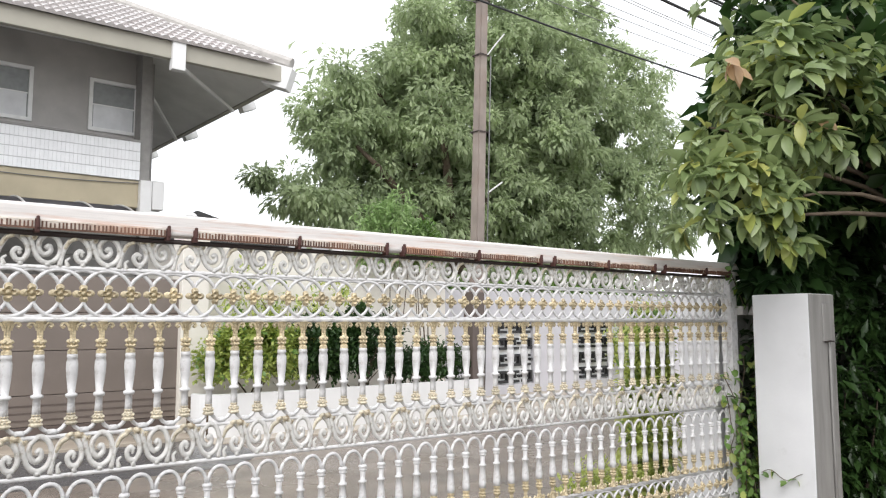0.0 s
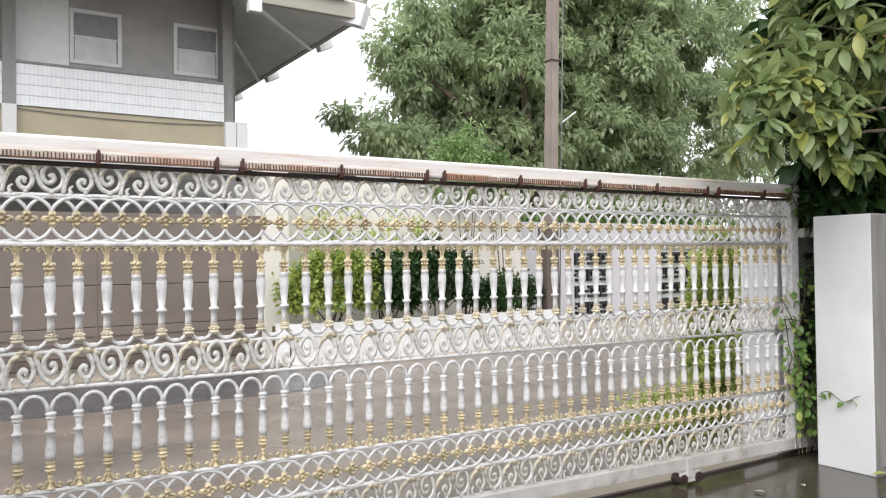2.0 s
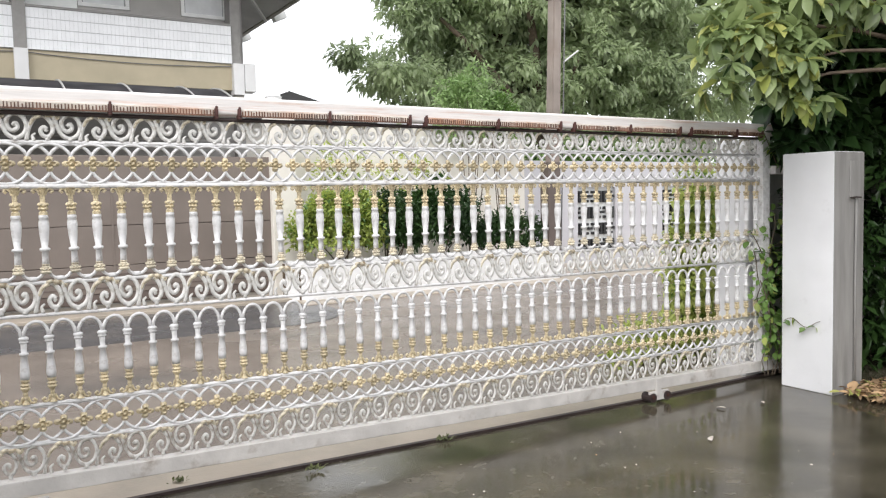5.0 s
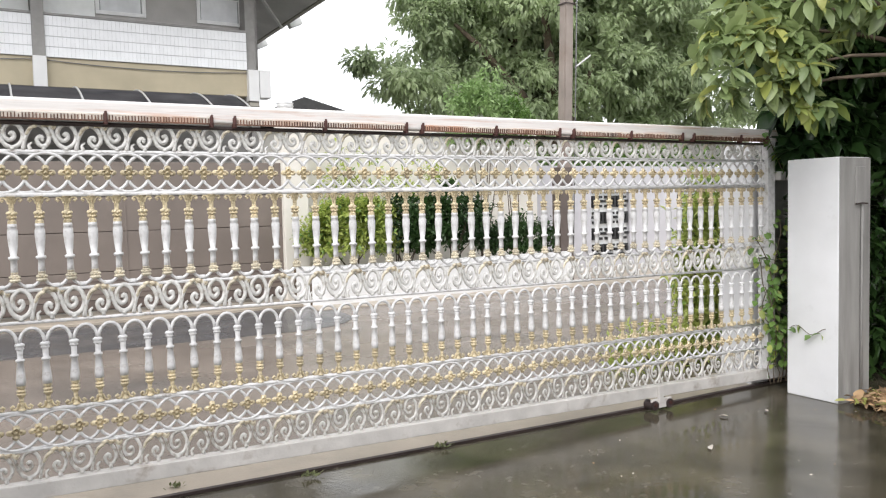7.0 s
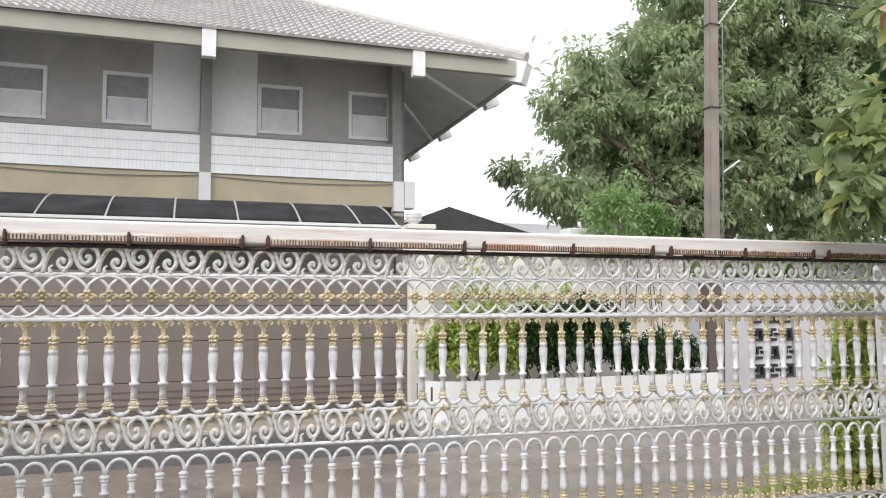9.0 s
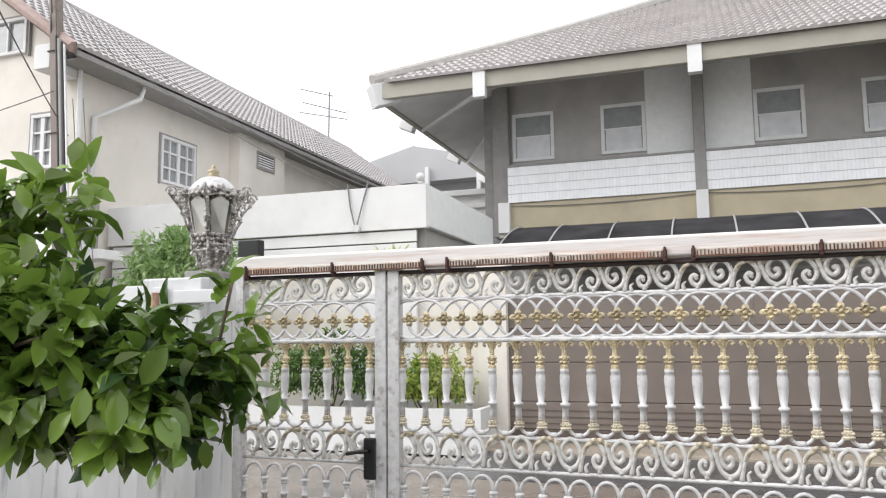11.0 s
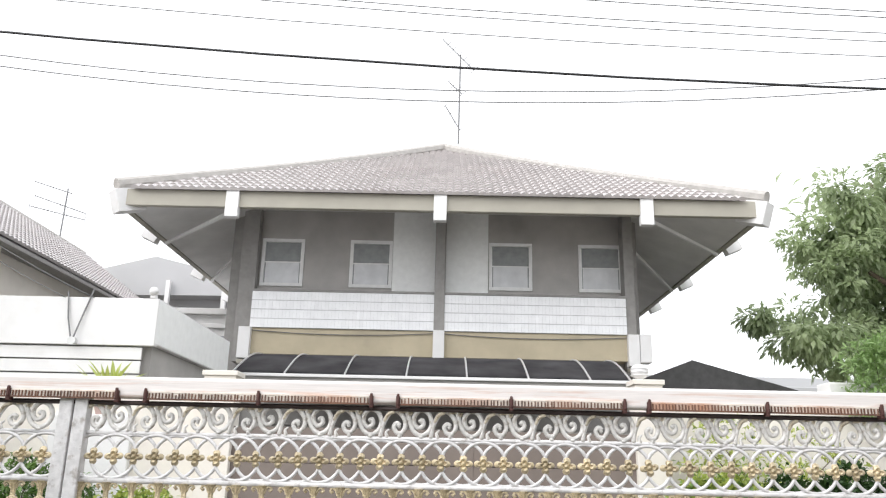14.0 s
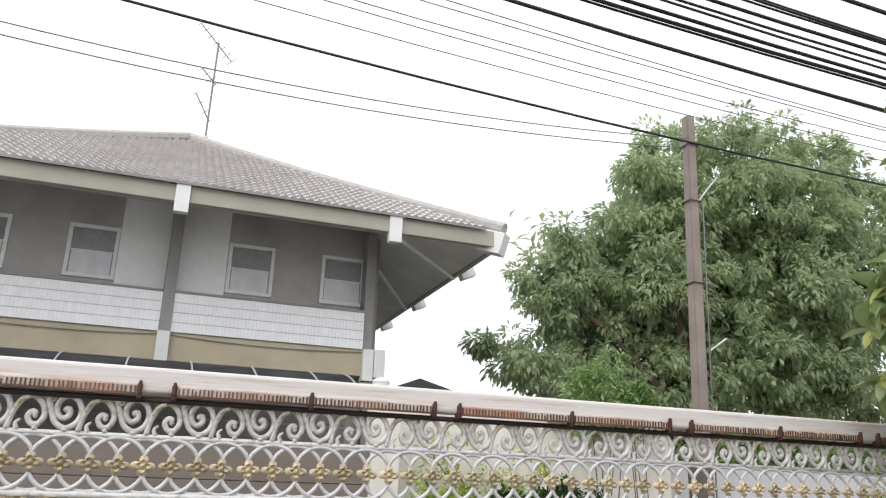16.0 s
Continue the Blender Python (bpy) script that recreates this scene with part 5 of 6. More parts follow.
part("wall", box(2, 40, 44, 60, 0, 6.6), M_farroof, fr_)
part("roof", boxes([(1.5, 41, 43.5, 61, 6.6, 7.1), (1.5, 41, 45.5, 61, 7.1, 7.9)], 0.05), M_farroof, fr_)
for i in range(9):
    part("window", box(3 + 4 * i, 5.4 + 4 * i, 43.96, 44.0, 3.5, 5.2), M_glassdark, fr_)

# ---- utility poles and cables ----
def utility_pole(x, y, h, lean, label):
    t = thing("utility_pole", (x, y, 0), label, "pole")
    bm = bmesh.new()
    a, b = 0.115, 0.092
    lo = [bm.verts.new((x + sx * a, y + sy * a, -0.2)) for sx, sy in ((-1, -1), (1, -1), (1, 1), (-1, 1))]
    hi = [bm.verts.new((x + lean + sx * b, y + sy * b, h)) for sx, sy in ((-1, -1), (1, -1), (1, 1), (-1, 1))]
    bm.faces.new(lo[::-1])
    bm.faces.new(hi)
    for i in range(4):
        bm.faces.new((lo[i], lo[(i + 1) % 4], hi[(i + 1) % 4], hi[i]))
    bmesh.ops.bevel(bm, geom=[e for e in bm.edges if abs(e.verts[0].co.z - e.verts[1].co.z) > 1], offset=0.02, segments=2, affect="EDGES")
    part("shaft", bm, M_pole, t)
    part("conduit", tube(bmesh.new(), [(x + 0.16, y - 0.12, 0), (x + 0.165 + lean * 0.6, y - 0.12, h * 0.62), (x + 0.165 + lean * 0.75, y - 0.12, h * 0.76), (x + 0.16 + lean * 0.8, y - 0.12, h * 0.80)], 0.014, 6), M_cablegrey, t, smooth=True)
    for z in (h * 0.62, h * 0.80, h * 0.93):
        bm = bmesh.new()
        k = b + 0.025
        tube(bm, [(x + lean * z / h + sx * k, y + sy * k, z) for sx, sy in ((-1, -1), (1, -1), (1, 1), (-1, 1))], 0.015, 4, closed=True)
        part("band", bm, M_dark, t)
    return t


pr = utility_pole(4.30, 7.95, 8.75, 0.30, "tall brown-grey concrete utility pole by the planter")
part("stay_arm", tube(bmesh.new(), [(4.62, 7.85, 7.0), (4.80, 7.8, 7.25), (5.0, 7.75, 7.5)], 0.014, 6), M_alu, pr)
part("stay_arm", tube(bmesh.new(), [(4.6, 7.85, 4.2), (4.95, 7.8, 4.45)], 0.018, 6), M_alu, pr)
part("dark_foot", box(4.30 - 0.135, 4.30 + 0.175, 7.95 - 0.135, 7.95 + 0.135, -0.1, 2.25, 0.015), M_brown2, pr, "dark brown soaked pole foot")
pl = utility_pole(-15.30, 7.6, 9.0, -0.70, "concrete utility pole wrapped in cables and pipes")
for dx, r_, m_ in ((0.20, 0.035, M_post), (0.27, 0.025, M_cable), (0.13, 0.025, M_cable), (0.33, 0.022, M_alu)):
    part("riser", tube(bmesh.new(), [(-15.30 + dx, 7.46, 0), (-15.61 + dx, 7.46, 4), (-15.88 + dx, 7.46, 7.6 - dx)], r_, 6), m_, pl, smooth=True)
for z, w in ((8.55, 0.22), (8.3, 0.2)):
    part("cross_arm", boxes([(-15.95 - w, -15.95 + w, 7.44, 7.5, z, z + 0.05)], 0.005), M_dark, pl)
    for s in (-1, 1):
        part("insulator", lathe(bmesh.new(), [(0.03, 0), (0.05, 0.03), (0.03, 0.06), (0.05, 0.09), (0.02, 0.12)], (-15.95 + s * w * 0.8, 7.47, z + 0.05), 7), M_dark, pl)


for ex in (-18.2, 22.2):
    ep = utility_pole(ex, 1.75, 8.6, 0.0, "concrete utility pole carrying the near street cables")
    part("cross_arm", box(ex - 0.25, ex + 0.25, 0.9, 2.75, 7.2, 7.3, 0.01), M_dark, ep)


def cable(pts, r, material, label, seg=26):
    """A cable hanging in sagging spans through the given points."""
    p = []
    for (a, b, sag) in pts:
        a, b = Vector(a), Vector(b)
        p += [a.lerp(b, i / seg) - Vector((0, 0, 4 * sag * (i / seg) * (1 - i / seg))) for i in range(seg + (1 if (a, b, sag) == pts[-1] else 0))]
    p.append(Vector(pts[-1][1]))
    q = [p[0]]
    for v_ in p[1:]:
        if (v_ - q[-1]).length > 1e-4:
            q.append(v_)
    return tagged(part("overhead_cable", tube(bmesh.new(), q, r, 5), material, smooth=True), label, "cable", "overhead cables")


for dz, dy in ((0.0, 0.0), (-0.17, 0.05)):
    cable([((-15.9, 7.5 + dy, 8.72 + dz), (4.55, 7.9 + dy, 8.28 + dz), 0.85)], 0.0105, M_cablegrey, "thin grey service cable between the poles")
SAG = 1.65
cable([((-18, 2.2, 6.46), (22, 2.2, 6.46), SAG)], 0.0115, M_cable, "black overhead cable along the street")
for y, dz, r, s, tilt in ((1.7, 0.76, 0.019, 1.62, -0.20), (1.66, 0.78, 0.018, 1.60, -0.28), (1.6, 0.43, 0.017, 1.66, -0.35), (1.55, 0.84, 0.013, 1.58, -0.22), (1.52, 0.80, 0.012, 1.64, -0.38), (1.45, 0.90, 0.011, 1.52, -0.26), (1.4, 0.98, 0.012, 1.6, -0.42), (1.5, 0.86, 0.017, 1.55, -0.3), (1.3, 0.96, 0.013, 1.7, -0.4), (1.1, 0.98, 0.02, 1.6, -0.45), (1.0, 1.0, 0.012, 1.5, -0.45), (1.75, 0.74, 0.012, 1.60, -0.2)):
    cable([((-18, y, 6.46 + dz - tilt), (22, y, 6.46 + dz + tilt), s)], r, M_cable, "black overhead cable in a thick bundle along the street")
for y, dz, s, tilt in ((2.6, 0.60, 1.72, -0.10), (2.45, 0.62, 1.70, -0.25), (2.3, 0.64, 1.72, -0.15), (2.1, 0.58, 1.66, -0.32), (2.05, 0.66, 1.74, -0.46), (1.9, 0.68, 1.70, -0.55)):
    cable([((-18, y, 6.46 + dz - tilt), (22, y, 6.46 + dz + tilt), s)], 0.0048, M_cablegrey, "thin grey telephone wire along the street")
cable([((-15.9, 7.5, 8.9), (-11.2, 1.7, 6.65), 0.15)], 0.012, M_cablegrey, "grey drop cable from the pole")
cable([((-15.7, 7.5, 5.9), (-11.6, 1.6, 6.75), 0.10)], 0.012, M_cablegrey, "grey drop cable from the pole")
for xe, ze in ((-9.79, 6.05), (-10.31, 6.12), (-10.97, 6.2)):
    cable([((-15.95, 7.5, 8.8), (xe, 1.7, ze), 0.12)], 0.009, M_cablegrey, "thin grey drop wire from the pole to the street cables")
cable([((-15.9, 7.5, 8.4), (-10.1, 9.37, 4.45), 0.35)], 0.008, M_cablegrey, "grey service cable to the carport")
cable([((-15.9, 7.5, 8.1), (-10.6, 9.37, 4.45), 0.30)], 0.007, M_cablegrey, "grey service cable to the carport")
cable([((-15.8, 7.5, 6.4), (-22.5, 8.52, 6.3), 0.15)], 0.012, M_cablegrey, "grey cable along the neighbouring gable")
cable([((-15.95, 7.5, 8.6), (-19.5, 7.66, 10.1), 0.1)], 0.014, M_cable, "black cable from the pole to the ridge")
for za, xb, zb, s_ in ((8.2, -16.6, 5.9, 0.5), (7.9, -16.5, 5.7, 0.9)):
    cable([((-15.9, 7.45, za), (xb, 8.5, zb), s_)], 0.012, M_cable, "black slack cable from the pole to the gable wall")
for dx, dy in ((0.42, 0.0), (0.62, 0.05)):
    cable([((-15.75 + dx, 7.5 + dy, 6.2), (-15.30 + dx, 7.5 + dy, 2.6), 0.05)], 0.010, M_cablegrey, "thin grey wire hanging beside the pole")

# ---- plants ----
frng = np.random.default_rng(11)


def limbs(bm, base, tips, r0, r1, frng):
    for t in tips:
        a, b = np.array(base, float), np.array(t, float)
        pts = [a + (b - a) * u + np.array([0, 0, 0.25 * math.sin(math.pi * u) * np.linalg.norm(b - a) * 0.3]) + frng.normal(0, 0.02, 3) for u in np.linspace(0, 1, 6)]
        tube(bm, pts, r0, 6, taper=r1)


def clump(frng, c, o, r, n):
    """Leaf places on a small domed spray that droops at its rim."""
    d = frng.normal(0, 1, (n, 3))
    d /= np.linalg.norm(d, axis=1)[:, None]
    d[:, 2] = d[:, 2] * 0.8 + 0.15
    d += 0.35 * np.array(o)
    p = np.array(c) + d * r * frng.uniform(0.55, 1.0, (n, 1)) * np.array([1.0, 1.0, 0.75])
    out = d + frng.normal(0, 0.35, (n, 3))
    out[:, 2] -= 0.55
    return list(zip(p, out))


def rosettes(frng, centres, outs, per, droop=0.55):
    """Leaf places in even whorls round twig ends, drooping outwards."""
    rows = []
    for c, o in zip(centres, outs):
        o = np.array(o, float) + np.array([0, 0, 0.5])
        o /= np.linalg.norm(o) + 1e-9
        u = np.cross(o, [0.3, 0.1, 1.0])
        u /= np.linalg.norm(u) + 1e-9
        v = np.cross(o, u)
        a0 = frng.uniform(0, 6.28)
        for k in range(per):
            a = a0 + 2.4 * k + frng.normal(0, 0.15)
            f = k / per
            d = (0.25 + 0.55 * f) * o + (1.0 - 0.3 * f) * (math.cos(a) * u + math.sin(a) * v)
            d[2] -= droop * (1.0 - 0.4 * f)
            rows.append((np.array(c) + o * 0.05 * f + frng.normal(0, 0.008, 3), d))
    return rows


def big_tree():
    t = thing("tree", (13.0, 19.0, 0), "large dense green mango tree with drooping leaves behind the pole", "tree")
    bm = bmesh.new()
    tube(bm, [(13.0, 19.0, -0.2), (12.9, 18.9, 1.5), (13.1, 19.0, 3.5)], 0.5, 10, taper=0.38)
    tips = [(8, 18, 7.5), (14.5, 19, 8), (11, 17.5, 10), (12, 22, 10), (9.5, 20, 11), (15, 21, 10.5), (7.4, 19.4, 5.8), (13.5, 17.5, 6.5)]
    limbs(bm, (13.05, 19.0, 3.2), tips, 0.28, 0.06, frng)
    part("trunk", bm, M_bark, t, smooth=True)
    lobes = [(12.5, 14.1, 1.2), (10.6, 12.4, 1.0), (14.4, 14.4, 1.2), (17.1, 14.5, 1.4), (19.5, 14.2, 1.7), (10.3, 10.6, 1.1), (7.6, 9.6, 0.75), (7.0, 8.5, 0.8), (7.1, 7.2, 0.95), (5.65, 6.3, 0.6),
             (6.1, 5.4, 0.75), (8.4, 8.0, 1.4), (8.9, 6.3, 1.4), (7.1, 5.2, 1.1), (12.1, 11.2, 1.9), (14.7, 12.0, 2.0), (17.6, 12.0, 2.3), (10.8, 8.4, 1.6), (13.4, 8.8, 2.1), (16.7, 9.2, 2.3),
             (19.8, 10.6, 2.2), (11.0, 5.6, 1.7), (14.3, 6.0, 2.0), (17.6, 6.2, 2.2), (20.6, 7.2, 2.0), (22.3, 13.2, 1.7), (23.6, 11.8, 1.4), (22.6, 10.0, 1.7), (9.4, 4.0, 1.4), (13.0, 3.6, 1.8), (17.0, 3.6, 1.8), (23.2, 7.8, 1.7), (24.4, 5.6, 1.8), (21.4, 4.4, 1.8)]
    for x, z, r in lobes:
        y = 18.6 + frng.uniform(-1.0, 0.5) + 0.012 * (z - 9) ** 2
        pts, outs = shell(frng, int(20 * r * r), (x, y, z), (r, r, r * 0.85), -0.6, 0.22, 0.5)
        rows = whorls(frng, pts, outs, 30, 0.7, 0.7, 0.13)
        pts, outs = shell(frng, int(7 * r * r) + 3, (x, y - 0.1, z), (r * 0.92, r, r * 0.82), -0.6, 0.25, 0.7)
        rows += [q for p_, o_ in zip(pts, outs) for q in clump(frng, p_, o_, frng.uniform(0.25, 0.6), 80)]
        put("crown", leaves_mesh("crown", [L_tree], rows, 0.26, 0.105, frng, short=True, shape_kw={"droop": 0.4}), t)
    pts, outs = shell(frng, 420, (15.2, 20.6, 8.4), (6.6, 2.4, 4.8), -0.8, 0.2, 0.4)
    put("crown", leaves_mesh("crown", [L_tree], whorls(frng, pts, outs, 44, 0.9, 0.6, 0.5), 0.48, 0.22, frng, short=True), t)


big_tree()


def shrub(name, c, r, n, per, size, mats, label, droop=0.2, stems=5, category="shrub", low=-0.5):
    t = thing(name, (c[0], c[1], 0 if category == "tree" else max(c[2] - r[2], 0)), label, category)
    pts, outs = shell(frng, int(n * 1.6), c, r, low, 0.3, 0.4)
    for i in range(stems):
        bm = bmesh.new()
        q = pts[int(frng.integers(len(pts)))]
        b = np.array([c[0] + frng.normal(0, 0.06), c[1] + frng.normal(0, 0.06), -0.06 if category == "tree" else c[2] - r[2] - 0.15])
        tube(bm, [b, (b + q) / 2 + frng.normal(0, 0.04, 3), q], 0.016, 5, taper=0.006)
        part("stem", bm, M_bark, t)
    put("foliage", leaves_mesh("foliage", mats, whorls(frng, pts, outs, int(per * 1.7), 0.9, droop, 0.06), size[0], size[1], frng, short=True), t)


shrub("shrub", (-0.15, 8.1, 1.12), (0.85, 0.42, 0.62), 300, 11, (0.085, 0.05), [L_lime, L_vine], "lime-green variegated shrub in the white planter")
shrub("shrub", (0.95, 8.3, 1.1), (0.5, 0.4, 0.62), 150, 10, (0.09, 0.045), [L_hedge_shade], "dark green shrub in the white planter")
shrub("shrub", (1.95, 8.25, 1.15), (0.75, 0.4, 0.72), 230, 10, (0.10, 0.045), [L_hedge_shade], "dense dark shrub in the white planter")
shrub("shrub", (3.45, 8.2, 0.86), (0.75, 0.4, 0.40), 190, 10, (0.08, 0.04), [L_hedge_shade], "low dark shrub in the white planter")
shrub("shrub", (0.9, 8.9, 2.0), (1.6, 0.5, 0.7), 55, 8, (0.11, 0.045), [L_lime, L_vine], "yellow-green flowering shrub against the cream wall", low=-0.9)
shrub("tree", (3.2, 9.2, 3.35), (0.75, 0.5, 0.75), 120, 9, (0.13, 0.045), [L_pale], "young pale-green tree rising behind the planter", low=-0.8, category="tree")
shrub("tree", (3.95, 9.0, 3.2), (0.30, 0.3, 0.55), 40, 9, (0.13, 0.045), [L_vine], "slim sapling beside the pole", low=-0.8, category="tree")
shrub("shrub", (-8.4, 8.1, 0.95), (0.55, 0.35, 0.50), 80, 9, (0.10, 0.05), [L_lime, L_vine], "yellow-green shrub in the planter by the gate post")
shrub("shrub", (-10.2, 8.1, 1.1), (1.2, 0.4, 0.62), 170, 9, (0.10, 0.045), [L_vine, L_hedge_shade], "green hedge shrub in the planter")
shrub("tree", (-12.9, 7.6, 2.75), (1.25, 0.6, 0.9), 220, 11, (0.15, 0.045), [L_pale], "feathery pale-green tree by the opposite wall", low=-0.8, category="tree")
shrub("shrub", (0.70, 1.25, 0.85), (0.20, 0.22, 0.95), 150, 9, (0.09, 0.04), [L_lime, L_vine], "climbing yellow-green shrub outside the gate pillar", low=-0.95)
shrub("shrub", (0.1, 1.25, 0.12), (0.55, 0.25, 0.22), 60, 8, (0.07, 0.03), [L_lime], "low yellow-green shrub outside the gate")
shrub("shrub", (11.4, 9.6, 1.0), (0.9, 0.35, 0.9), 110, 8, (0.12, 0.05), [L_lime, L_vine], "yellow-green shrub by the lattice wall")
agave = thing("potted_plant", (-9.55, 9.1, 2.7), "spiky yellow-green plant before the slatted screen", "plant")
rows = [((-9.55 + frng.normal(0, 0.06), 9.1 + frng.normal(0, 0.06), 2.75), (frng.normal(0, 0.6), frng.normal(0, 0.4), 1.0)) for _ in range(34)]
put("foliage", leaves_mesh("foliage", [L_lime], rows, 0.55, 0.06, frng), agave)
part("pot", lathe(bmesh.new(), [(0.14, 0), (0.2, 0.25), (0.22, 0.28)], (-9.55, 9.1, 2.48), 12), M_terracotta, agave)
part("ledge", box(-10.3, -9.0, 8.9, 9.35, 0, 2.48, 0.02), M_wallwhite, agave)


def broad_tree():
    """The glossy broad-leaved tree over the pillar: whorls of long leaves at the twig ends."""
    t = thing("broad_leaf_tree", (1.5, -1.3, 0), "glossy broad-leaved mango tree hanging over the white pillar", "tree")
    bm = bmesh.new()
    tube(bm, [(1.6, -1.4, -0.1), (1.55, -1.3, 1.4), (1.4, -1.1, 2.6), (1.5, -0.9, 4.2)], 0.13, 8, taper=0.07)
    lobes = [((0.02, -0.62, 3.12), (0.95, 0.55, 0.66), 190), ((-0.80, -0.55, 2.52), (0.44, 0.30, 0.36), 75), ((-0.50, -0.72, 2.36), (0.36, 0.25, 0.24), 34), ((1.2, -1.2, 3.05), (1.2, 0.9, 0.95), 170), ((0.95, -0.4, 3.95), (1.25, 0.8, 0.8), 160), ((1.7, -2.5, 3.2), (1.1, 1.1, 1.0), 70), ((0.35, 0.05, 2.85), (0.7, 0.5, 0.6), 40), ((2.0, -0.4, 3.7), (1.1, 0.7, 1.2), 80)]
    pts, outs = [], []
    for c, r, n in lobes:
        a, b = shell(frng, n, c, r, -0.85, 0.3, 0.55)
        pts += a
        outs += b
    # uneven clusters, and no leaves in the deep shade over the pillar
    keep = [k for k, p_ in enumerate(pts) if not (p_[0] > -0.42 and p_[2] < 2.72) and noise.noise(Vector(p_) * 1.9) > -0.16]
    pts, outs = [pts[k] for k in keep], [outs[k] for k in keep]
    limbs(bm, (1.45, -1.15, 2.3), [pts[i] for i in range(0, len(pts), 34)], 0.028, 0.007, frng)
    part("trunk", bm, M_bark, t, smooth=True)
    put("crown", leaves_mesh("crown", [L_mango, L_yellow], rosettes(frng, pts, outs, 9), 0.158, 0.068, frng, shape_kw={"droop": 0.35}), t)
    # near-black leaves fill the crown; their colour stands in for its shade
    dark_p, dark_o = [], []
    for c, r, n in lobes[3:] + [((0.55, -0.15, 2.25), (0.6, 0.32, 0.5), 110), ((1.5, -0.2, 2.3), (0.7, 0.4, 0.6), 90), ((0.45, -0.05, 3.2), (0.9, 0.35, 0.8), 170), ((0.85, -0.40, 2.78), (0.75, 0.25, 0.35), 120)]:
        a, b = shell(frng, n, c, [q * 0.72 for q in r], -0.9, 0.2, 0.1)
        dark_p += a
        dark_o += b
    put("inner_crown", leaves_mesh("inner_crown", [L_hedge_shade], rosettes(frng, dark_p, dark_o, 9), 0.22, 0.10, frng, short=True), t, None, "inner leaves coloured dark to carry the shade")
    me = leaves_mesh("leaf", [L_yellow], [((0, 0, 0), (1, 0, 0))], 0.165, 0.072, frng, jitter=0)
    mo = leaves_mesh("leaf", [L_brown], [((0, 0, 0), (1, 0, 0))], 0.165, 0.072, frng, jitter=0)
    mg = leaves_mesh("leaf", [L_mango], [((0, 0, 0), (1, 0, 0))], 0.165, 0.072, frng, jitter=0)
    for c, k, m_ in (((-0.72, -0.80, 2.42), 12, me), ((-0.66, -0.86, 2.18), 12, me), ((-1.02, -0.72, 3.30), 6, mo), ((-0.36, -1.0, 3.02), 6, mo), ((-0.15, -0.9, 2.85), 9, mg), ((-1.30, -0.62, 2.58), 9, mg), ((-1.15, -0.6, 2.30), 9, mg), ((-0.9, -0.7, 2.95), 10, mg), ((-0.6, -0.8, 3.3), 12, mg), ((1.1, -0.9, 2.66), 12, mg), ((0.35, -0.9, 2.45), 5, mg)):
        for i in range(k):
            az, el = frng.uniform(0, 360), frng.uniform(-10, 75)
            put("leaf", m_, t, pose(*(np.array(c) + frng.normal(0, 0.025, 3)), frng.normal(0, 15), el, az) @ Matrix.Scale(frng.uniform(0.75, 1.15), 4))


broad_tree()


def near_shrub():
    t = thing("citrus_bush", (-7.7, -1.5, 0), "glossy green broad-leaved bush beside the driveway", "bush")
    lobes = [((-6.92, -1.25, 1.60), (0.62, 0.45, 0.31), 150), ((-6.32, -1.15, 1.50), (0.36, 0.28, 0.22), 50), ((-7.12, -1.2, 2.13), (0.26, 0.20, 0.13), 15), ((-6.76, -1.2, 2.2), (0.14, 0.13, 0.10), 10)]
    pts, outs = [], []
    for c, r, n in lobes:
        a, b = shell(frng, n, c, r, -0.8, 0.3, 0.5)
        pts += a
        outs += b
    bm = bmesh.new()
    tube(bm, [(-7.7, -1.5, -0.05), (-7.6, -1.45, 0.5), (-7.35, -1.35, 1.05)], 0.04, 7, taper=0.03)
    limbs(bm, (-7.35, -1.35, 1.0), [pts[i] for i in range(0, len(pts), 9)], 0.02, 0.006, frng)
    tube(bm, [(-6.7, -1.2, 1.5), (-6.35, -1.12, 1.62), (-6.0, -1.08, 1.66), (-5.95, -1.07, 1.9)], 0.016, 6, taper=0.006)
    part("stem", bm, M_bark, t, smooth=True)
    put("foliage", leaves_mesh("foliage", [L_citrus, L_mango], whorls(frng, pts, outs, 13, 0.85, 0.25, 0.06), 0.125, 0.066, frng), t)
    # darker copy of the leaves within the bush, painted as its inner shade
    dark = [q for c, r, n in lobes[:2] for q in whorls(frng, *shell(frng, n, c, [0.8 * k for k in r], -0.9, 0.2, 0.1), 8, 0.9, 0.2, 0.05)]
    put("inner_foliage", leaves_mesh("inner_foliage", [L_hedge_shade], dark, 0.12, 0.065, frng, short=True), t, None, "inner leaves coloured dark to carry the shade")
    ml = leaves_mesh("leaf", [L_citrus], [((0, 0, 0), (1, 0, 0))], 0.14, 0.06, frng, jitter=0)
    for c, k in (((-5.97, -1.08, 1.88), 9), ((-5.85, -1.1, 1.72), 10), ((-6.1, -1.1, 1.66), 10), ((-5.9, -1.1, 1.58), 8)):
        for i in range(k):
            put("leaf", ml, t, pose(*(np.array(c) + frng.normal(0, 0.03, 3)), frng.normal(0, 20), frng.uniform(-70, 50), frng.uniform(0, 360)) @ Matrix.Scale(frng.uniform(0.7, 1.1), 4))


near_shrub()
shrub("hedge", (14.0, 14.5, 1.9), (9.0, 0.7, 1.5), 420, 12, (0.20, 0.09), [L_vine, L_hedge_shade], "green tangled hedge behind the lattice wall", low=-0.95, category="hedge")
shrub("shrub", (1.5, -0.1, 1.0), (1.2, 0.5, 1.3), 220, 9, (0.14, 0.05), [L_hedge_shade], "dark tangled undergrowth behind the pillar", low=-0.95)
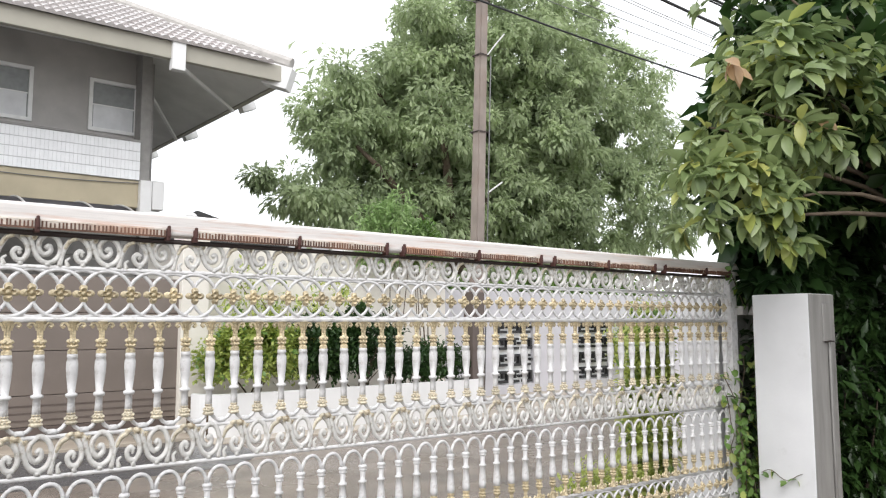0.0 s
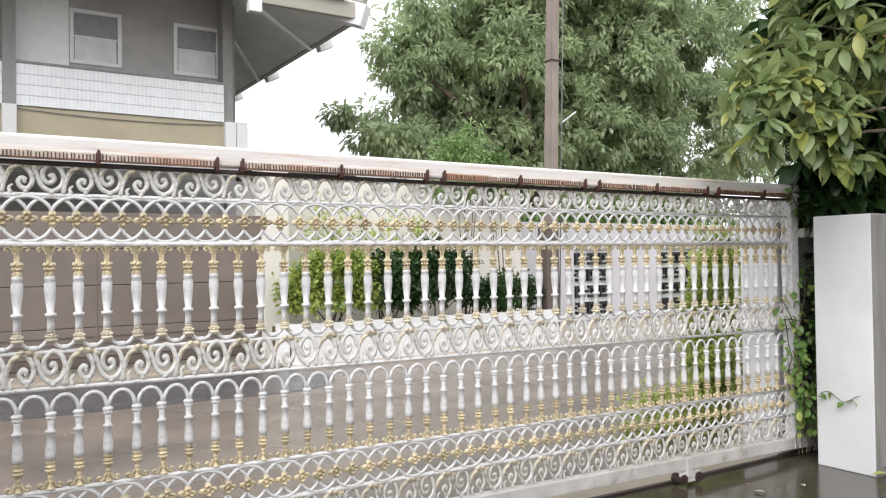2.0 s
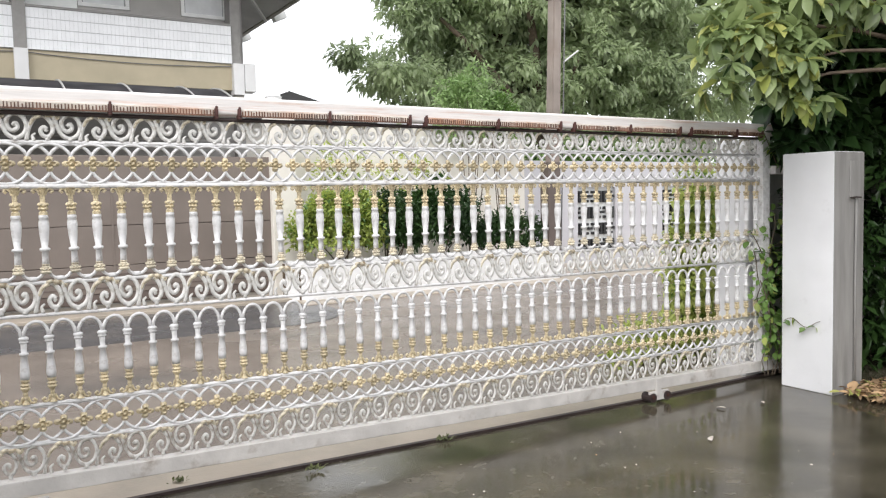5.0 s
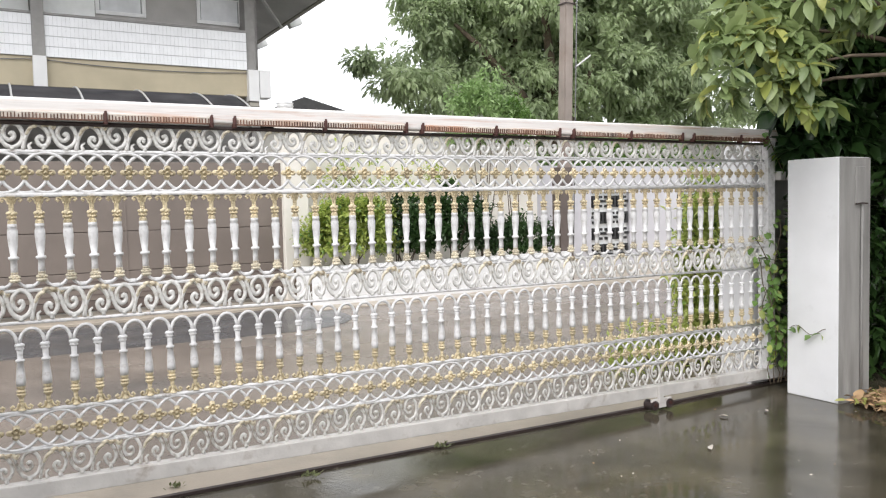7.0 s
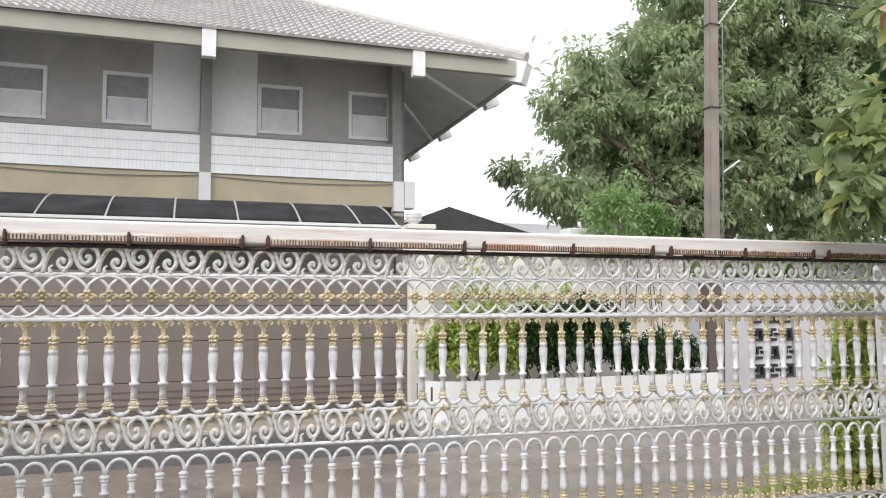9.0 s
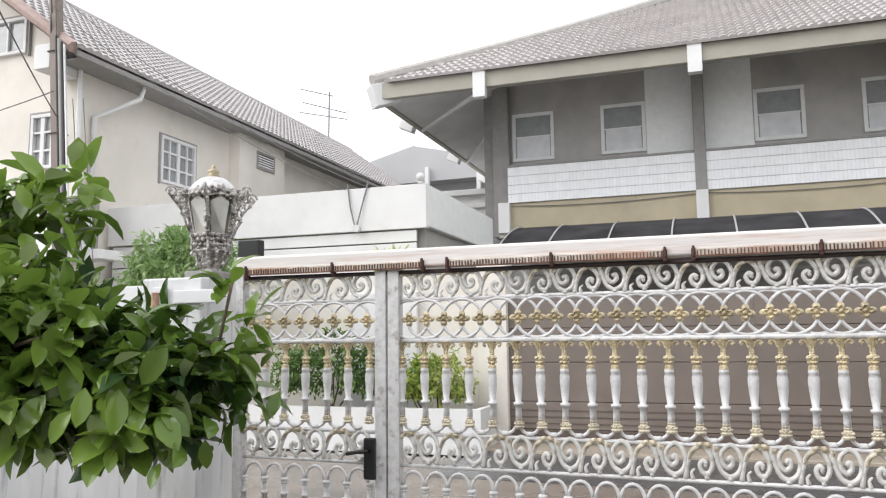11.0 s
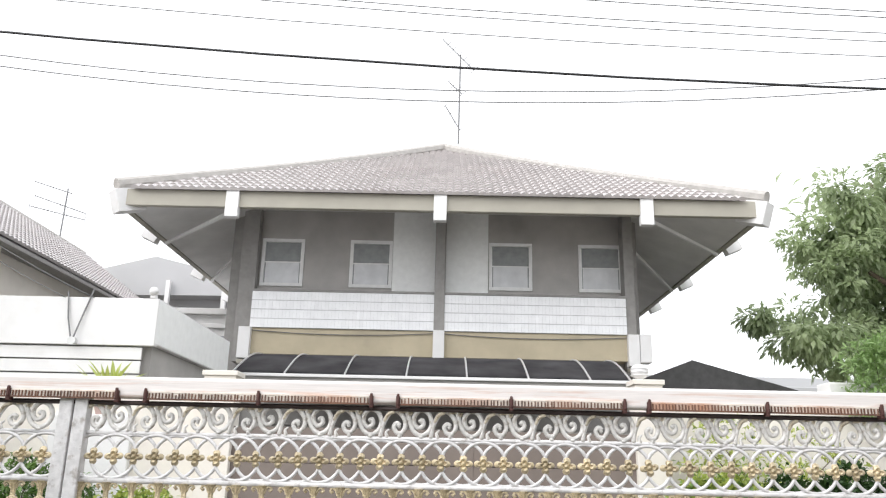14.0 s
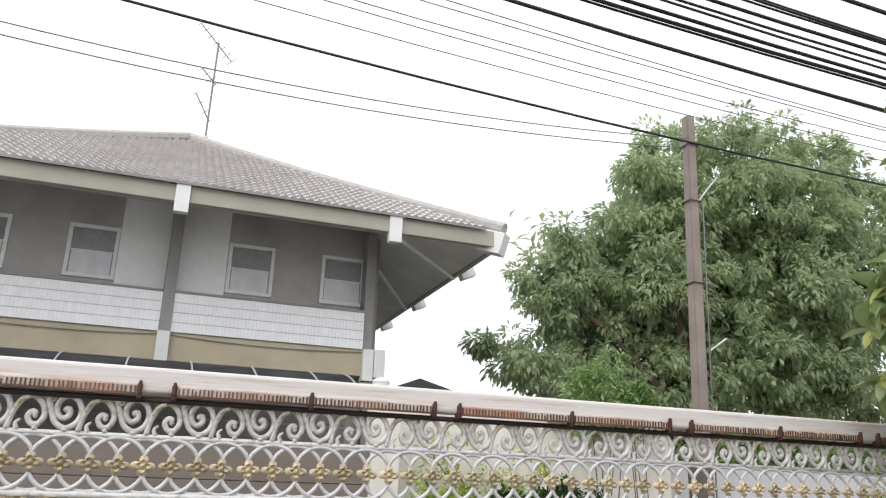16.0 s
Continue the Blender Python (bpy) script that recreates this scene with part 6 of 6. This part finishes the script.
shrub("shrub", (1.9, -2.2, 0.9), (0.7, 1.3, 1.2), 200, 9, (0.14, 0.05), [L_hedge_shade], "dark undergrowth under the tree", low=-0.95)
vine = thing("climbing_vine", (0.22, -0.06, 0), "thin green vine climbing the gate stile beside the pillar", "vine")
vp = []
for s in range(11):
    p = np.array([0.22 + frng.normal(0, 0.11), -0.09, 0.05])
    drift = frng.uniform(-0.045, 0.02)
    pts = [p.copy()]
    for i in range(int(frng.integers(7, 13))):
        p = p + np.array([frng.normal(drift, 0.035), frng.normal(0, 0.02), frng.uniform(0.07, 0.14)])
        p[1] = min(max(p[1], -0.20), -0.055)
        pts.append(p.copy())
    part("stem", tube(bmesh.new(), pts, 0.004, 4), M_bark, vine)
    vp += pts[2:]
sprig = [np.array([-0.02, -0.26 - 0.028 * i, 0.53 + 0.03 * math.sin(i * 0.7)]) for i in range(12)]
part("stem", tube(bmesh.new(), sprig, 0.003, 4), M_bark, vine)
top = [np.array([-0.04 + 0.03 * i, -0.07, 2.06 - 0.045 * i]) for i in range(7)]
part("stem", tube(bmesh.new(), top, 0.004, 4), M_bark, vine)
rows = [(q + frng.normal(0, 0.045, 3) * np.array([1.3, 0.5, 1]), (frng.normal(0, 1), -0.5 + frng.normal(0, 0.5), frng.normal(-0.5, 0.5))) for q in vp for _ in range(5)]
rows += [(q + frng.normal(0, 0.012, 3), (-0.6 + frng.normal(0, 0.4), frng.normal(0, 0.5), frng.normal(-0.5, 0.4))) for q in sprig[::3] + top for _ in range(2)]
put("foliage", leaves_mesh("foliage", [L_vine, L_lime], rows, 0.062, 0.040, frng), vine)
curled = leaves_mesh("fallen_leaf", [M_dry], [((0.03, -0.80, 0.05), (0.5, 0.3, 0.6))], 0.12, 0.08, frng, jitter=0)
tagged(put("fallen_leaf", curled), "large pale yellow leaf on the litter", "leaf", "fallen leaves")
litter = [((0.0 + abs(frng.normal(0.35, 0.35)), -0.72 - abs(frng.normal(0, 0.55)), 0.045 + abs(frng.normal(0, 0.02))), (frng.normal(), frng.normal(), frng.normal(0, 0.2))) for _ in range(1500)]
tagged(put("leaf_litter", leaves_mesh("leaf_litter", [M_dry, L_yellow], litter, 0.065, 0.022, frng)), "brown fallen leaves on the soil beside the pillar", "leaves", "", "stuff")
drops = [(-0.62, -0.52), (-1.58, -0.83), (-0.5, -1.35), (-0.95, -0.45)]
for x, y in drops:
    m_ = leaves_mesh("fallen_leaf", [M_fleck], [((x, y, 0.012), (frng.normal(), frng.normal(), 0.05))], 0.07, 0.035, frng, shape_kw={"droop": 0.1})
    tagged(put("fallen_leaf", m_), "pale fallen leaf on the wet driveway", "leaf", "fallen leaves")
specks = [((frng.uniform(-4.6, 0.6), -0.25 - abs(frng.normal(0, 1.1)), 0.006), (frng.normal(), frng.normal(), 0.02)) for _ in range(70)]
tagged(put("driveway_litter", leaves_mesh("driveway_litter", [M_fleck, M_dry], specks, 0.013, 0.008, frng, jitter=0.7, short=True, shape_kw={"droop": 0.05, "fold": 0.1})), "tiny pale petals and leaf bits on the wet driveway", "leaf bits", "", "stuff")
weeds = [((-3.9, 0.05, 0.012), 9), ((-3.0, 0.09, 0.012), 7), ((-4.6, 0.3, 0.015), 6)]
for (x, y, z), k in weeds:
    t_ = thing("weed", (x, y, z), "small green weed growing in the gate track", "weed")
    rows = [((x + frng.normal(0, 0.03), y + frng.normal(0, 0.015), z), (frng.normal(0, 0.7), frng.normal(0, 0.7), 0.9)) for _ in range(k * 3)]
    put("foliage", leaves_mesh("foliage", [M_weed], rows, 0.032, 0.013, frng), t_)
